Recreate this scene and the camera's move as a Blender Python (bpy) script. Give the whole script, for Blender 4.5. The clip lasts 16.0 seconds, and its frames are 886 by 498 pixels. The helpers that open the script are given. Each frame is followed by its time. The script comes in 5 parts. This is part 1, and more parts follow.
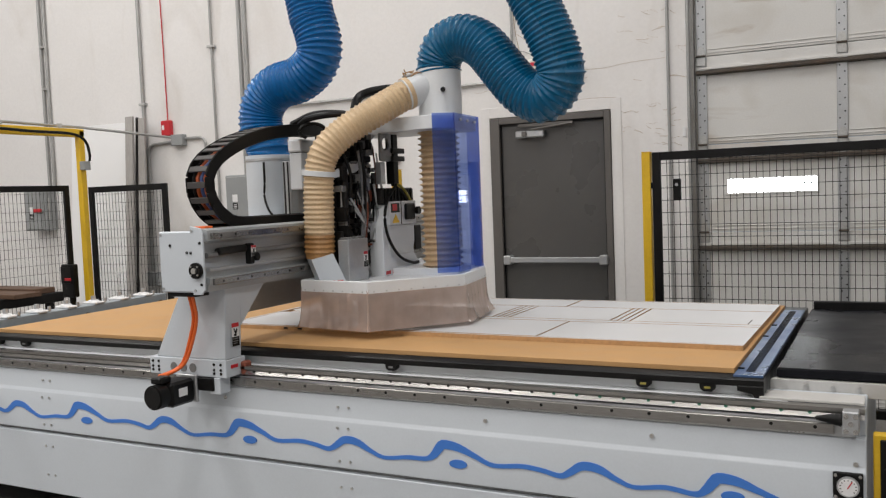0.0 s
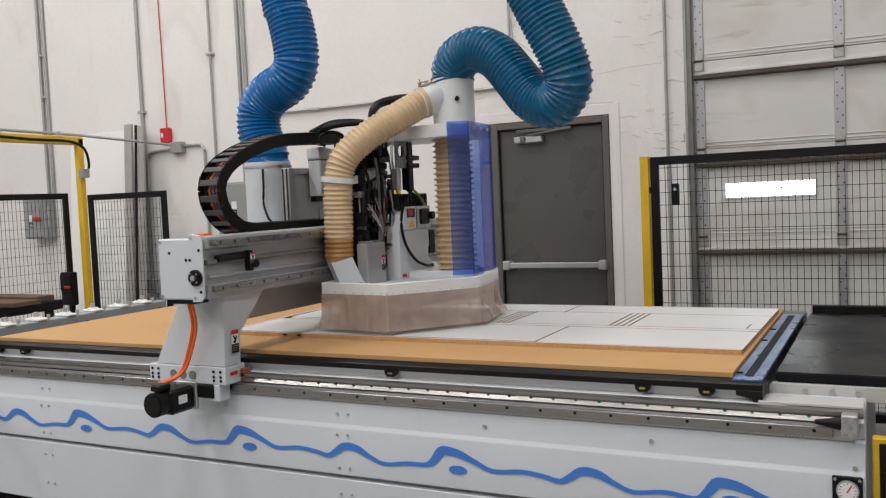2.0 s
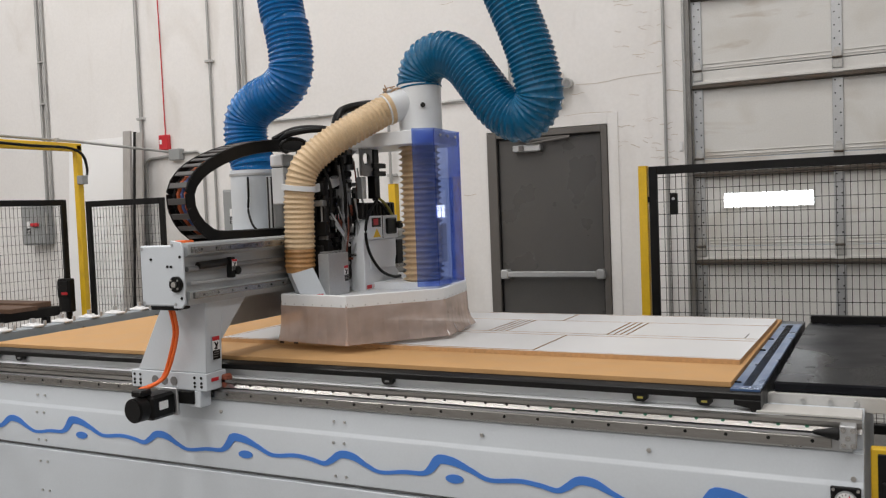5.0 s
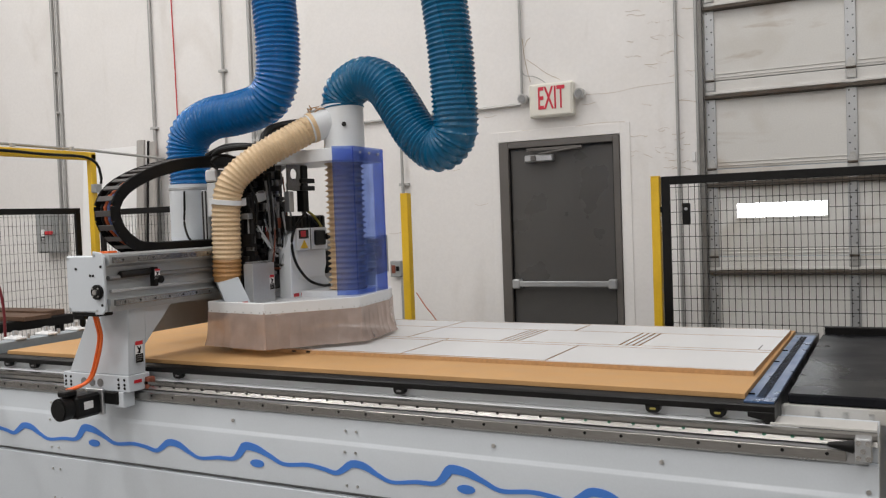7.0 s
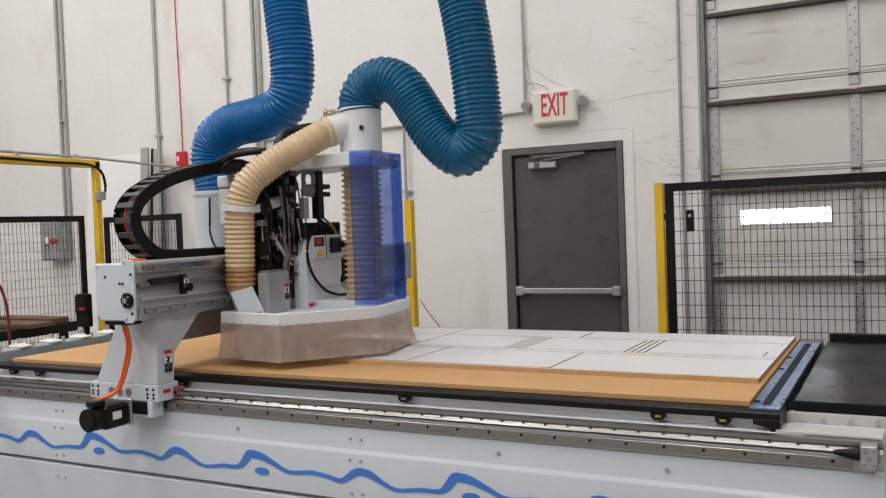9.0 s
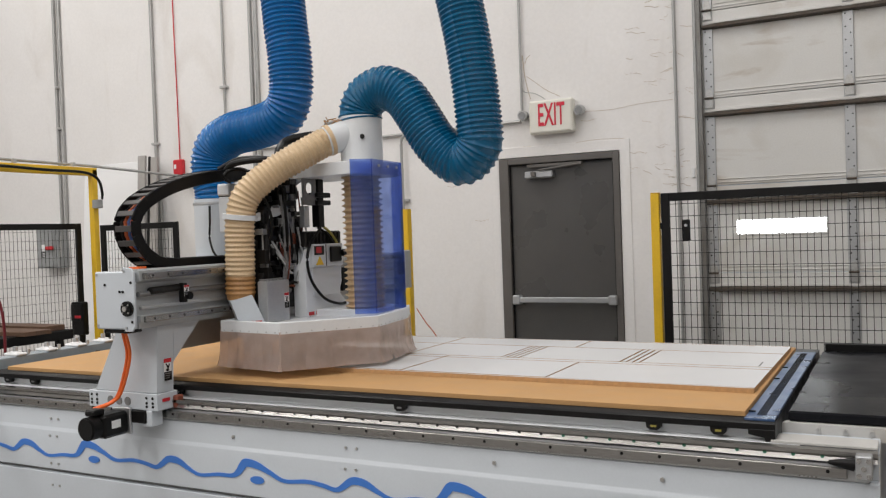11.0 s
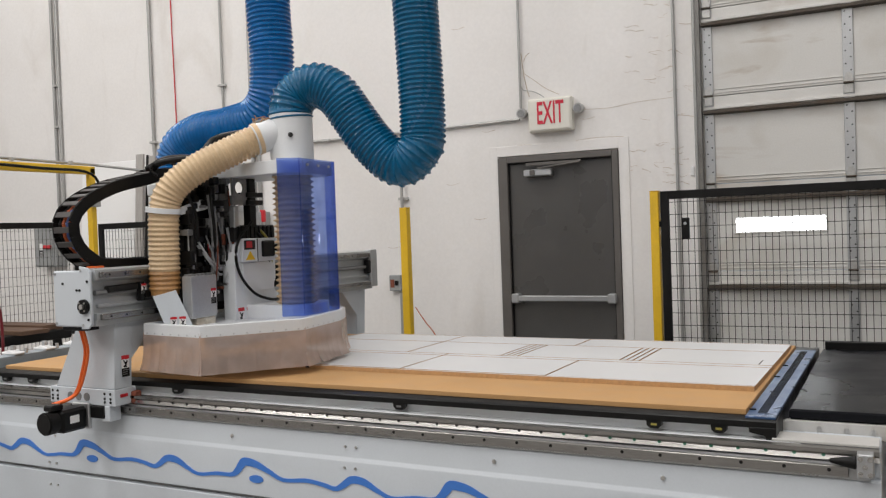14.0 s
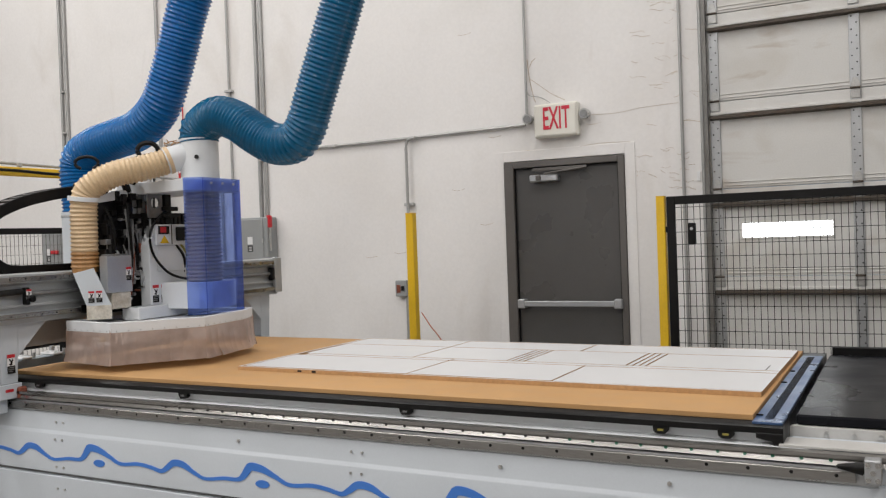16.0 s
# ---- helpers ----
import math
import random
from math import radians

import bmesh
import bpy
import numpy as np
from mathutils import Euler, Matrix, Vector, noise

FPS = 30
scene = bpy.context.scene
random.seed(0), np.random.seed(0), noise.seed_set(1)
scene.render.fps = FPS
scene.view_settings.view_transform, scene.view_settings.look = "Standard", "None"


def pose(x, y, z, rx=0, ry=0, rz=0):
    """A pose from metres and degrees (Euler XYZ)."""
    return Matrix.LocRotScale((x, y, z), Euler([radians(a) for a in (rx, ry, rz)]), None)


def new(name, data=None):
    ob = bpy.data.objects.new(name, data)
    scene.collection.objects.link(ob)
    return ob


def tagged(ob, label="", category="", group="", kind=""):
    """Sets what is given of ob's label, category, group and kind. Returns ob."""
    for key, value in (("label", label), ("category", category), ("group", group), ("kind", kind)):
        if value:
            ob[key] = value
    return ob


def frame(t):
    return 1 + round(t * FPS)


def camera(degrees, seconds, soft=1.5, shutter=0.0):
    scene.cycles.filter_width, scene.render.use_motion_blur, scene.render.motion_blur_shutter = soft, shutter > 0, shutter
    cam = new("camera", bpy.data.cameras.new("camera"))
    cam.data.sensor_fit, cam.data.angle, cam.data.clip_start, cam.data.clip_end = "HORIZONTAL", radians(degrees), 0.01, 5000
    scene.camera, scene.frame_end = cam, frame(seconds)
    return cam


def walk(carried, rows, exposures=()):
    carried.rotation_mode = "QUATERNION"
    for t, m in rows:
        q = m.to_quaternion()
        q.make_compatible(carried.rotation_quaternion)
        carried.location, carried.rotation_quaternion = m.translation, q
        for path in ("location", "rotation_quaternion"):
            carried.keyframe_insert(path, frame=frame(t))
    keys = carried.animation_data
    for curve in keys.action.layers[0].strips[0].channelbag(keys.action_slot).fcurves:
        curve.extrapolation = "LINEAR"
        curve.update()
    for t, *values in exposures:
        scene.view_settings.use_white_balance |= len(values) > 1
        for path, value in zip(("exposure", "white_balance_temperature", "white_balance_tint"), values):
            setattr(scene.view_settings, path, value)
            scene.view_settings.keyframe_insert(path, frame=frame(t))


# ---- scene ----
cam = camera(53.8, 16.0, soft=1.25)
PATH = [
    (0, pose(-0.001, -0.001, 1.601, 86.368, 2.271, 27.028)),
    (0.5, pose(0.002, -0.001, 1.598, 86.460, 2.315, 27.056)),
    (1, pose(0.000, -0.001, 1.597, 86.610, 2.383, 27.101)),
    (1.5, pose(0.002, 0.001, 1.603, 86.722, 2.421, 26.966)),
    (2, pose(0.005, -0.003, 1.602, 86.741, 2.570, 26.986)),
    (2.5, pose(0.002, -0.003, 1.602, 86.802, 2.501, 26.899)),
    (3, pose(0.002, 0.002, 1.597, 86.917, 2.346, 26.919)),
    (3.5, pose(0.001, -0.005, 1.600, 87.126, 2.415, 26.689)),
    (4, pose(0.006, 0.000, 1.595, 87.216, 2.417, 26.577)),
    (6.5, pose(-0.002, 0.005, 1.600, 87.704, 2.037, 27.585)),
    (7, pose(-0.000, 0.001, 1.600, 87.946, 2.099, 27.634)),
    (7.5, pose(-0.002, 0.003, 1.601, 88.167, 2.082, 27.811)),
    (8, pose(-0.000, 0.001, 1.602, 88.346, 2.160, 27.802)),
    (8.5, pose(-0.004, -0.003, 1.604, 88.348, 2.208, 27.813)),
    (11, pose(0.002, -0.010, 1.608, 88.926, 2.032, 27.623)),
    (11.5, pose(0.000, -0.007, 1.608, 89.151, 2.153, 27.349)),
    (12, pose(-0.003, -0.003, 1.604, 88.863, 2.257, 27.557)),
    (12.5, pose(-0.004, 0.000, 1.602, 88.729, 2.158, 27.476)),
    (13, pose(-0.006, -0.001, 1.603, 88.711, 2.096, 27.513)),
    (13.5, pose(-0.008, 0.000, 1.604, 88.700, 2.197, 27.405)),
    (14, pose(-0.008, -0.002, 1.605, 88.841, 2.076, 27.506)),
    (14.5, pose(-0.005, -0.001, 1.605, 89.071, 2.053, 27.572)),
    (15, pose(-0.004, -0.007, 1.608, 89.100, 2.061, 27.577)),
    (15.5, pose(-0.005, -0.006, 1.609, 89.053, 2.021, 27.761)),
    (16, pose(-0.007, -0.005, 1.604, 89.214, 2.079, 27.899)),
]
walk(cam, PATH)

# ---- light ----
world = bpy.data.worlds.new("world")
scene.world = world
world.use_nodes = True
world.node_tree.nodes["Background"].inputs[0].default_value = (0.75, 0.82, 0.9, 1)
world.node_tree.nodes["Background"].inputs[1].default_value = 0.6
scene.view_settings.exposure = -0.93


def ceiling_lamp(x, y, power, sx=0.5, sy=2.4):
    data = bpy.data.lights.new("strip_light", "AREA")
    data.shape, data.size, data.size_y, data.energy = "RECTANGLE", sx, sy, power
    data.color = (1.0, 0.975, 0.955)
    ob = new("strip_light", data)
    ob.matrix_world = pose(x, y, 6.2)


for lx, share in ((-8.5, 1.2), (-5.0, 1.12), (-1.5, 0.92), (2.0, 0.7)):
    for ly, power in ((-3.6, 190), (0.4, 150), (4.2, 125)):
        ceiling_lamp(lx, ly, power * share)


# ---- materials ----
def material(name, color, rough=0.5, metal=0.0, var=0.06, scale=6.0, fine=90.0, bump=0.05, dirt=None, dirt_amount=0.0,
             dirt_scale=2.0, coat=0.0, trans=0.0, alpha=1.0, stretch=(1, 1, 1), random_piece=0.0, spec=0.5, streak=None):
    m = bpy.data.materials.new(name)
    m.use_nodes = True
    nt = m.node_tree
    b = nt.nodes["Principled BSDF"]
    tex = nt.nodes.new("ShaderNodeTexCoord")
    mp = nt.nodes.new("ShaderNodeMapping")
    mp.inputs["Scale"].default_value = stretch
    nt.links.new(tex.outputs["Object"], mp.inputs[0])
    n1 = nt.nodes.new("ShaderNodeTexNoise")
    n1.inputs["Scale"].default_value, n1.inputs["Detail"].default_value = scale, 5
    n2 = nt.nodes.new("ShaderNodeTexNoise")
    n2.inputs["Scale"].default_value, n2.inputs["Detail"].default_value = fine, 3
    for n in (n1, n2):
        nt.links.new(mp.outputs[0], n.inputs["Vector"])
    add = nt.nodes.new("ShaderNodeMath")
    add.operation = "ADD"
    nt.links.new(n1.outputs[0], add.inputs[0])
    nt.links.new(n2.outputs[0], add.inputs[1])
    rng = nt.nodes.new("ShaderNodeMapRange")
    rng.inputs[1].default_value, rng.inputs[2].default_value = 0.7, 1.3
    rng.inputs[3].default_value, rng.inputs[4].default_value = 1 - var, 1 + var
    nt.links.new(add.outputs[0], rng.inputs[0])
    hsv = nt.nodes.new("ShaderNodeHueSaturation")
    hsv.inputs["Color"].default_value = (*color, 1)
    last = rng.outputs[0]
    if random_piece:
        info = nt.nodes.new("ShaderNodeObjectInfo")
        r2 = nt.nodes.new("ShaderNodeMapRange")
        r2.inputs[3].default_value, r2.inputs[4].default_value = 1 - random_piece, 1 + random_piece
        nt.links.new(info.outputs["Random"], r2.inputs[0])
        mul = nt.nodes.new("ShaderNodeMath")
        mul.operation = "MULTIPLY"
        nt.links.new(last, mul.inputs[0])
        nt.links.new(r2.outputs[0], mul.inputs[1])
        last = mul.outputs[0]
    nt.links.new(last, hsv.inputs["Value"])
    out = hsv.outputs[0]
    if dirt:
        n3 = nt.nodes.new("ShaderNodeTexNoise")
        n3.inputs["Scale"].default_value, n3.inputs["Detail"].default_value, n3.inputs["Distortion"].default_value = dirt_scale, 8, 0.6
        nt.links.new(mp.outputs[0], n3.inputs["Vector"])
        r3 = nt.nodes.new("ShaderNodeMapRange")
        r3.inputs[1].default_value, r3.inputs[2].default_value = 0.5, 0.78
        r3.inputs[4].default_value = dirt_amount
        nt.links.new(n3.outputs[0], r3.inputs[0])
        mix = nt.nodes.new("ShaderNodeMix")
        mix.data_type = "RGBA"
        mix.inputs[7].default_value = (*dirt, 1)
        nt.links.new(r3.outputs[0], mix.inputs[0])
        nt.links.new(out, mix.inputs[6])
        out = mix.outputs[2]
    if streak:
        # runs of dirt down the surface, broken up by patches
        color, amount, width, height = streak
        m2 = nt.nodes.new("ShaderNodeMapping")
        m2.inputs["Scale"].default_value = (width, width, height)
        nt.links.new(tex.outputs["Object"], m2.inputs[0])
        n4 = nt.nodes.new("ShaderNodeTexNoise")
        n4.inputs["Scale"].default_value, n4.inputs["Detail"].default_value, n4.inputs["Distortion"].default_value = 1.0, 9, 0.8
        nt.links.new(m2.outputs[0], n4.inputs["Vector"])
        n5 = nt.nodes.new("ShaderNodeTexNoise")
        n5.inputs["Scale"].default_value, n5.inputs["Detail"].default_value = 0.55, 3
        nt.links.new(tex.outputs["Object"], n5.inputs["Vector"])
        ra, rb = nt.nodes.new("ShaderNodeMapRange"), nt.nodes.new("ShaderNodeMapRange")
        ra.inputs[1].default_value, ra.inputs[2].default_value = 0.56, 0.74
        rb.inputs[1].default_value, rb.inputs[2].default_value, rb.inputs[4].default_value = 0.42, 0.66, amount
        nt.links.new(n4.outputs[0], ra.inputs[0])
        nt.links.new(n5.outputs[0], rb.inputs[0])
        mm = nt.nodes.new("ShaderNodeMath")
        mm.operation = "MULTIPLY"
        nt.links.new(ra.outputs[0], mm.inputs[0])
        nt.links.new(rb.outputs[0], mm.inputs[1])
        mix2 = nt.nodes.new("ShaderNodeMix")
        mix2.data_type = "RGBA"
        mix2.inputs[7].default_value = (*color, 1)
        nt.links.new(mm.outputs[0], mix2.inputs[0])
        nt.links.new(out, mix2.inputs[6])
        out = mix2.outputs[2]
    nt.links.new(out, b.inputs["Base Color"])
    rr = nt.nodes.new("ShaderNodeMapRange")
    rr.inputs[1].default_value, rr.inputs[2].default_value = 0.3, 0.7
    rr.inputs[3].default_value, rr.inputs[4].default_value = max(rough - 0.08, 0.02), min(rough + 0.1, 1)
    nt.links.new(n1.outputs[0], rr.inputs[0])
    nt.links.new(rr.outputs[0], b.inputs["Roughness"])
    b.inputs["Metallic"].default_value = metal
    b.inputs["Specular IOR Level"].default_value = spec
    b.inputs["Coat Weight"].default_value = coat
    b.inputs["Transmission Weight"].default_value = trans
    b.inputs["Alpha"].default_value = alpha
    if bump:
        bp = nt.nodes.new("ShaderNodeBump")
        bp.inputs["Strength"].default_value, bp.inputs["Distance"].default_value = bump, 0.004
        nt.links.new(add.outputs[0], bp.inputs["Height"])
        nt.links.new(bp.outputs[0], b.inputs["Normal"])
    return m


def glow(name, color, strength):
    m = bpy.data.materials.new(name)
    m.use_nodes = True
    b = m.node_tree.nodes["Principled BSDF"]
    b.inputs["Base Color"].default_value = (*color, 1)
    b.inputs["Emission Color"].default_value = (*color, 1)
    b.inputs["Emission Strength"].default_value = strength
    return m


MW = material("painted_concrete_wall", (0.80, 0.782, 0.767), 0.75, var=0.03, scale=1.2, fine=40, bump=0.15, dirt=(0.52, 0.47, 0.40), dirt_amount=0.14, dirt_scale=1.1, streak=((0.36, 0.29, 0.21), 0.22, 2.2, 0.8))
MFLOOR = material("concrete_floor", (0.22, 0.21, 0.20), 0.55, var=0.2, scale=2.5, fine=60, dirt=(0.08, 0.075, 0.07), dirt_amount=0.6)
MCEIL = material("ceiling_paint", (0.75, 0.75, 0.74), 0.8)
MGREY = material("light_grey_enamel", (0.585, 0.625, 0.665), 0.36, var=0.025, scale=3, fine=120, bump=0.03, dirt=(0.40, 0.41, 0.42), dirt_amount=0.12)
MWHITE = material("white_enamel", (0.74, 0.76, 0.78), 0.4, var=0.02, scale=4, bump=0.03, dirt=(0.5, 0.45, 0.36), dirt_amount=0.15)
MSTEEL = material("ground_steel", (0.55, 0.54, 0.52), 0.3, 0.9, var=0.12, scale=8, fine=200, stretch=(0.2, 1, 1))
MALU = material("anodised_aluminium", (0.50, 0.51, 0.52), 0.4, 0.75, var=0.08, scale=8, fine=150)
MBLACK = material("black_plastic", (0.006, 0.0058, 0.0058), 0.42, var=0.3, scale=10, bump=0.06, spec=0.22)
MBLACKM = material("black_painted_steel", (0.006, 0.0058, 0.0058), 0.4, var=0.3, scale=10, spec=0.25)
MMDF = material("mdf_spoilboard", (0.52, 0.30, 0.125), 0.7, var=0.08, scale=9, fine=260, bump=0.08, dirt=(0.36, 0.19, 0.075), dirt_amount=0.25)
MMEL = material("white_melamine", (0.65, 0.65, 0.655), 0.45, var=0.015, scale=4)
MEDGE = material("particle_board_edge", (0.50, 0.30, 0.14), 0.8, var=0.2, scale=60, fine=300)
MHOSE1 = material("blue_hose_fabric", (0.001, 0.118, 0.355), 0.22, spec=0.34, random_piece=0.06, var=0.15, scale=7, bump=0.1, dirt=(0.004, 0.14, 0.37), dirt_amount=0.4)
MHOSE2 = material("teal_hose_fabric", (0.002, 0.105, 0.225), 0.25, spec=0.38, random_piece=0.08, var=0.15, scale=7, bump=0.1, dirt=(0.075, 0.15, 0.19), dirt_amount=0.6, dirt_scale=1.6)
MBEIGE = material("cream_hose_plastic", (0.62, 0.455, 0.275), 0.38, random_piece=0.05, var=0.12, scale=6, bump=0.05, dirt=(0.36, 0.17, 0.05), dirt_amount=0.35)
MYEL = material("yellow_paint", (0.80, 0.50, 0.02), 0.4, var=0.06, scale=6, dirt=(0.4, 0.25, 0.03), dirt_amount=0.3)
MDOOR = material("grey_door_paint", (0.085, 0.082, 0.079), 0.30, var=0.07, scale=2.5, dirt=(0.06, 0.058, 0.056), dirt_amount=0.5, dirt_scale=2.6)
MDFRAME = material("grey_frame_paint", (0.115, 0.106, 0.098), 0.45, var=0.1, scale=4)
MGALV = material("galvanised_steel", (0.52, 0.52, 0.51), 0.42, 0.7, var=0.15, scale=12, fine=120, dirt=(0.25, 0.19, 0.12), dirt_amount=0.35)
MROLL = material("roll_door_paint", (0.68, 0.67, 0.645), 0.5, var=0.04, scale=2, dirt=(0.38, 0.32, 0.23), dirt_amount=0.4, dirt_scale=2.2, streak=((0.30, 0.20, 0.11), 0.95, 1.4, 5.0))
MCOND = material("grey_conduit", (0.40, 0.40, 0.39), 0.4, 0.55, var=0.1)
MRED = material("red_plastic", (0.55, 0.02, 0.03), 0.4)
MDRED = material("dark_red_rubber", (0.16, 0.012, 0.018), 0.4, var=0.15)
MORANGE = material("orange_cable", (0.80, 0.14, 0.02), 0.45)
MWAVE = material("blue_vinyl_stripe", (0.055, 0.20, 0.62), 0.4, var=0.03)
MBELT = material("black_belt_rubber", (0.010, 0.0105, 0.013), 0.28, spec=0.07, var=0.12, scale=3, dirt=(0.018, 0.019, 0.022), dirt_amount=0.4)
MLAM = material("bright_white_laminate", (0.88, 0.88, 0.88), 0.4, var=0.015, scale=3)
MWARN = material("label_white", (0.8, 0.8, 0.8), 0.4)
MBLUEP = material("blue_machine_plate", (0.05, 0.10, 0.215), 0.32, 0.2, var=0.06)
MDARK = material("dark_machine_parts", (0.014, 0.013, 0.0125), 0.42, 0.2, var=0.5, scale=25, spec=0.4)
MDGREY = material("grey_machined_metal", (0.25, 0.25, 0.25), 0.4, 0.5, var=0.2, scale=15)


def clear(name, color, density_color, rough=0.06, mix=0.5, gloss=0.045):
    """A tinted clear sheet: part see-through in its own colour, part gloss."""
    m = bpy.data.materials.new(name)
    m.use_nodes = True
    nt = m.node_tree
    b = nt.nodes["Principled BSDF"]
    b.inputs["Base Color"].default_value = (*color, 1)
    b.inputs["Roughness"].default_value = rough
    tr = nt.nodes.new("ShaderNodeBsdfTransparent")
    tr.inputs[0].default_value = (*density_color, 1)
    n = nt.nodes.new("ShaderNodeTexNoise")
    n.inputs["Scale"].default_value, n.inputs["Detail"].default_value = 9, 5
    tc = nt.nodes.new("ShaderNodeTexCoord")
    nt.links.new(tc.outputs["Object"], n.inputs["Vector"])
    r = nt.nodes.new("ShaderNodeMapRange")
    r.inputs[1].default_value, r.inputs[2].default_value = 0.3, 0.7
    r.inputs[3].default_value, r.inputs[4].default_value = mix - 0.08, mix + 0.08
    nt.links.new(n.outputs[0], r.inputs[0])
    mx = nt.nodes.new("ShaderNodeMixShader")
    nt.links.new(r.outputs[0], mx.inputs[0])
    nt.links.new(tr.outputs[0], mx.inputs[1])
    nt.links.new(b.outputs[0], mx.inputs[2])
    gl = nt.nodes.new("ShaderNodeBsdfGlossy")
    gl.inputs["Roughness"].default_value = rough
    lw = nt.nodes.new("ShaderNodeLayerWeight")
    pw = nt.nodes.new("ShaderNodeMath")
    pw.operation = "POWER"
    nt.links.new(lw.outputs["Facing"], pw.inputs[0])
    pw.inputs[1].default_value = 4.0
    fr = nt.nodes.new("ShaderNodeMath")
    fr.operation = "MULTIPLY_ADD"
    nt.links.new(pw.outputs[0], fr.inputs[0])
    fr.inputs[1].default_value, fr.inputs[2].default_value = 0.6, gloss
    top = nt.nodes.new("ShaderNodeMixShader")
    nt.links.new(fr.outputs[0], top.inputs[0])
    nt.links.new(mx.outputs[0], top.inputs[1])
    nt.links.new(gl.outputs[0], top.inputs[2])
    b.inputs["Specular IOR Level"].default_value = 0
    nt.links.new(top.outputs[0], nt.nodes["Material Output"].inputs[0])
    return m


MACRYL = clear("blue_tinted_acrylic", (0.05, 0.13, 0.48), (0.58, 0.68, 0.97), 0.02, 0.13)
MSTRIP = clear("smoked_pvc_strip", (0.80, 0.66, 0.60), (0.93, 0.87, 0.83), 0.05, 0.46, 0.08)

MPANE = glow("daylit_pane", (0.93, 0.97, 1.0), 13.0)
MGREENP = material("green_plastic_plug", (0.01, 0.10, 0.055), 0.5)
MRUST = material("rust_red_plastic", (0.20, 0.055, 0.03), 0.6, var=0.4, scale=40)
MCROSS = material("dark_grey_crossbar", (0.05, 0.045, 0.043), 0.5)
MCABLE = material("blue_cable", (0.06, 0.10, 0.25), 0.5)
MYTUBE = material("olive_air_tube", (0.35, 0.30, 0.06), 0.4)
MGREASE = material("greasy_white_enamel", (0.58, 0.54, 0.47), 0.4, var=0.2, scale=20, dirt=(0.22, 0.15, 0.07), dirt_amount=0.7, dirt_scale=12)
MSIGN = material("sign_white_plastic", (0.75, 0.73, 0.66), 0.4, var=0.02)
MLETTER = material("sign_red", (0.62, 0.02, 0.05), 0.4)
MSWITCH = material("grey_switch_enamel", (0.30, 0.31, 0.31), 0.45, var=0.05, scale=5, dirt=(0.2, 0.2, 0.19), dirt_amount=0.3)
MWIRE = material("dark_wire", (0.016, 0.015, 0.0145), 0.5, spec=0.3)
MBLUEG = material("blue_grey_enamel", (0.30, 0.34, 0.37), 0.4, var=0.06)
MGREYB = material("grey_laminate_board", (0.40, 0.38, 0.36), 0.6, var=0.15, scale=8, stretch=(1, 1, 0.15))
MBROWN = material("brown_plank", (0.11, 0.06, 0.035), 0.6, var=0.3, scale=10, stretch=(0.15, 1, 1))
MSTRUT = material("rusty_dark_strut", (0.085, 0.07, 0.056), 0.55, 0.4, var=0.3, scale=9, dirt=(0.10, 0.05, 0.02), dirt_amount=0.6, dirt_scale=6)
MTRACK = material("dull_galvanised_track", (0.20, 0.195, 0.185), 0.45, 0.5, var=0.2, scale=8, dirt=(0.10, 0.075, 0.05), dirt_amount=0.5)
MBEAM = material("machined_grey_beam", (0.47, 0.485, 0.49), 0.36, 0.3, var=0.06, scale=5, fine=150, dirt=(0.24, 0.235, 0.22), dirt_amount=0.4)
MDRAIL = material("ground_rail_steel", (0.33, 0.32, 0.305), 0.27, 0.92, var=0.12, scale=3, fine=200, bump=0.004, stretch=(0.15, 1, 1))
MSTAIN = material("brown_stained_hose_plastic", (0.40, 0.21, 0.075), 0.4, var=0.2, scale=14, random_piece=0.1)
# near-black brown carries the shade down in the router cuts
MKERF = material("shaded_kerf", (0.045, 0.03, 0.02), 0.8)
# orange darkened for the shade inside the chain; also used for the hanging cord
MORANGED = material("darkened_orange_cable", (0.42, 0.085, 0.02), 0.5)
MPLATE = material("off_white_side_plate", (0.54, 0.53, 0.51), 0.45, var=0.04, scale=5, dirt=(0.4, 0.38, 0.34), dirt_amount=0.3)
MCRACK = material("cracked_paint_edge", (0.46, 0.37, 0.27), 0.8, var=0.3, scale=30)

# ---- mesh helpers ----
ORG = {}


def thing(name, base, label, category, group="", kind=""):
    """A top-level thing: an empty at its base."""
    ob = new(name)
    ob.empty_display_size = 0.1
    ob.location = base
    ORG[ob.name] = Vector(base)
    return tagged(ob, label, category, group, kind)


def part(name, bm, mat, parent, label="", smooth=True):
    """One bmesh, in place, as one mesh object under a thing or a part."""
    org = ORG[parent.name] if parent else Vector()
    bm.transform(Matrix.Translation(-org))
    me = bpy.data.meshes.new(name)
    bm.to_mesh(me)
    bm.free()
    me.materials.append(mat)
    if smooth:
        me.shade_smooth()
        me.set_sharp_from_angle(angle=radians(35))
    ob = new(name, me)
    if parent:
        ob.parent = parent
    ORG[ob.name] = org
    if label:
        tagged(ob, label)
    return ob


def single(name, bm, mat, label, category, group="", kind=""):
    """A thing of one mesh, its origin at the middle of its base."""
    xs = [v.co for v in bm.verts]
    base = Vector(((min(v.x for v in xs) + max(v.x for v in xs)) / 2, (min(v.y for v in xs) + max(v.y for v in xs)) / 2, min(v.z for v in xs)))
    bm.transform(Matrix.Translation(-base))
    ob = part(name, bm, mat, None)
    ob.location = base
    ORG[ob.name] = base
    return tagged(ob, label, category, group, kind)


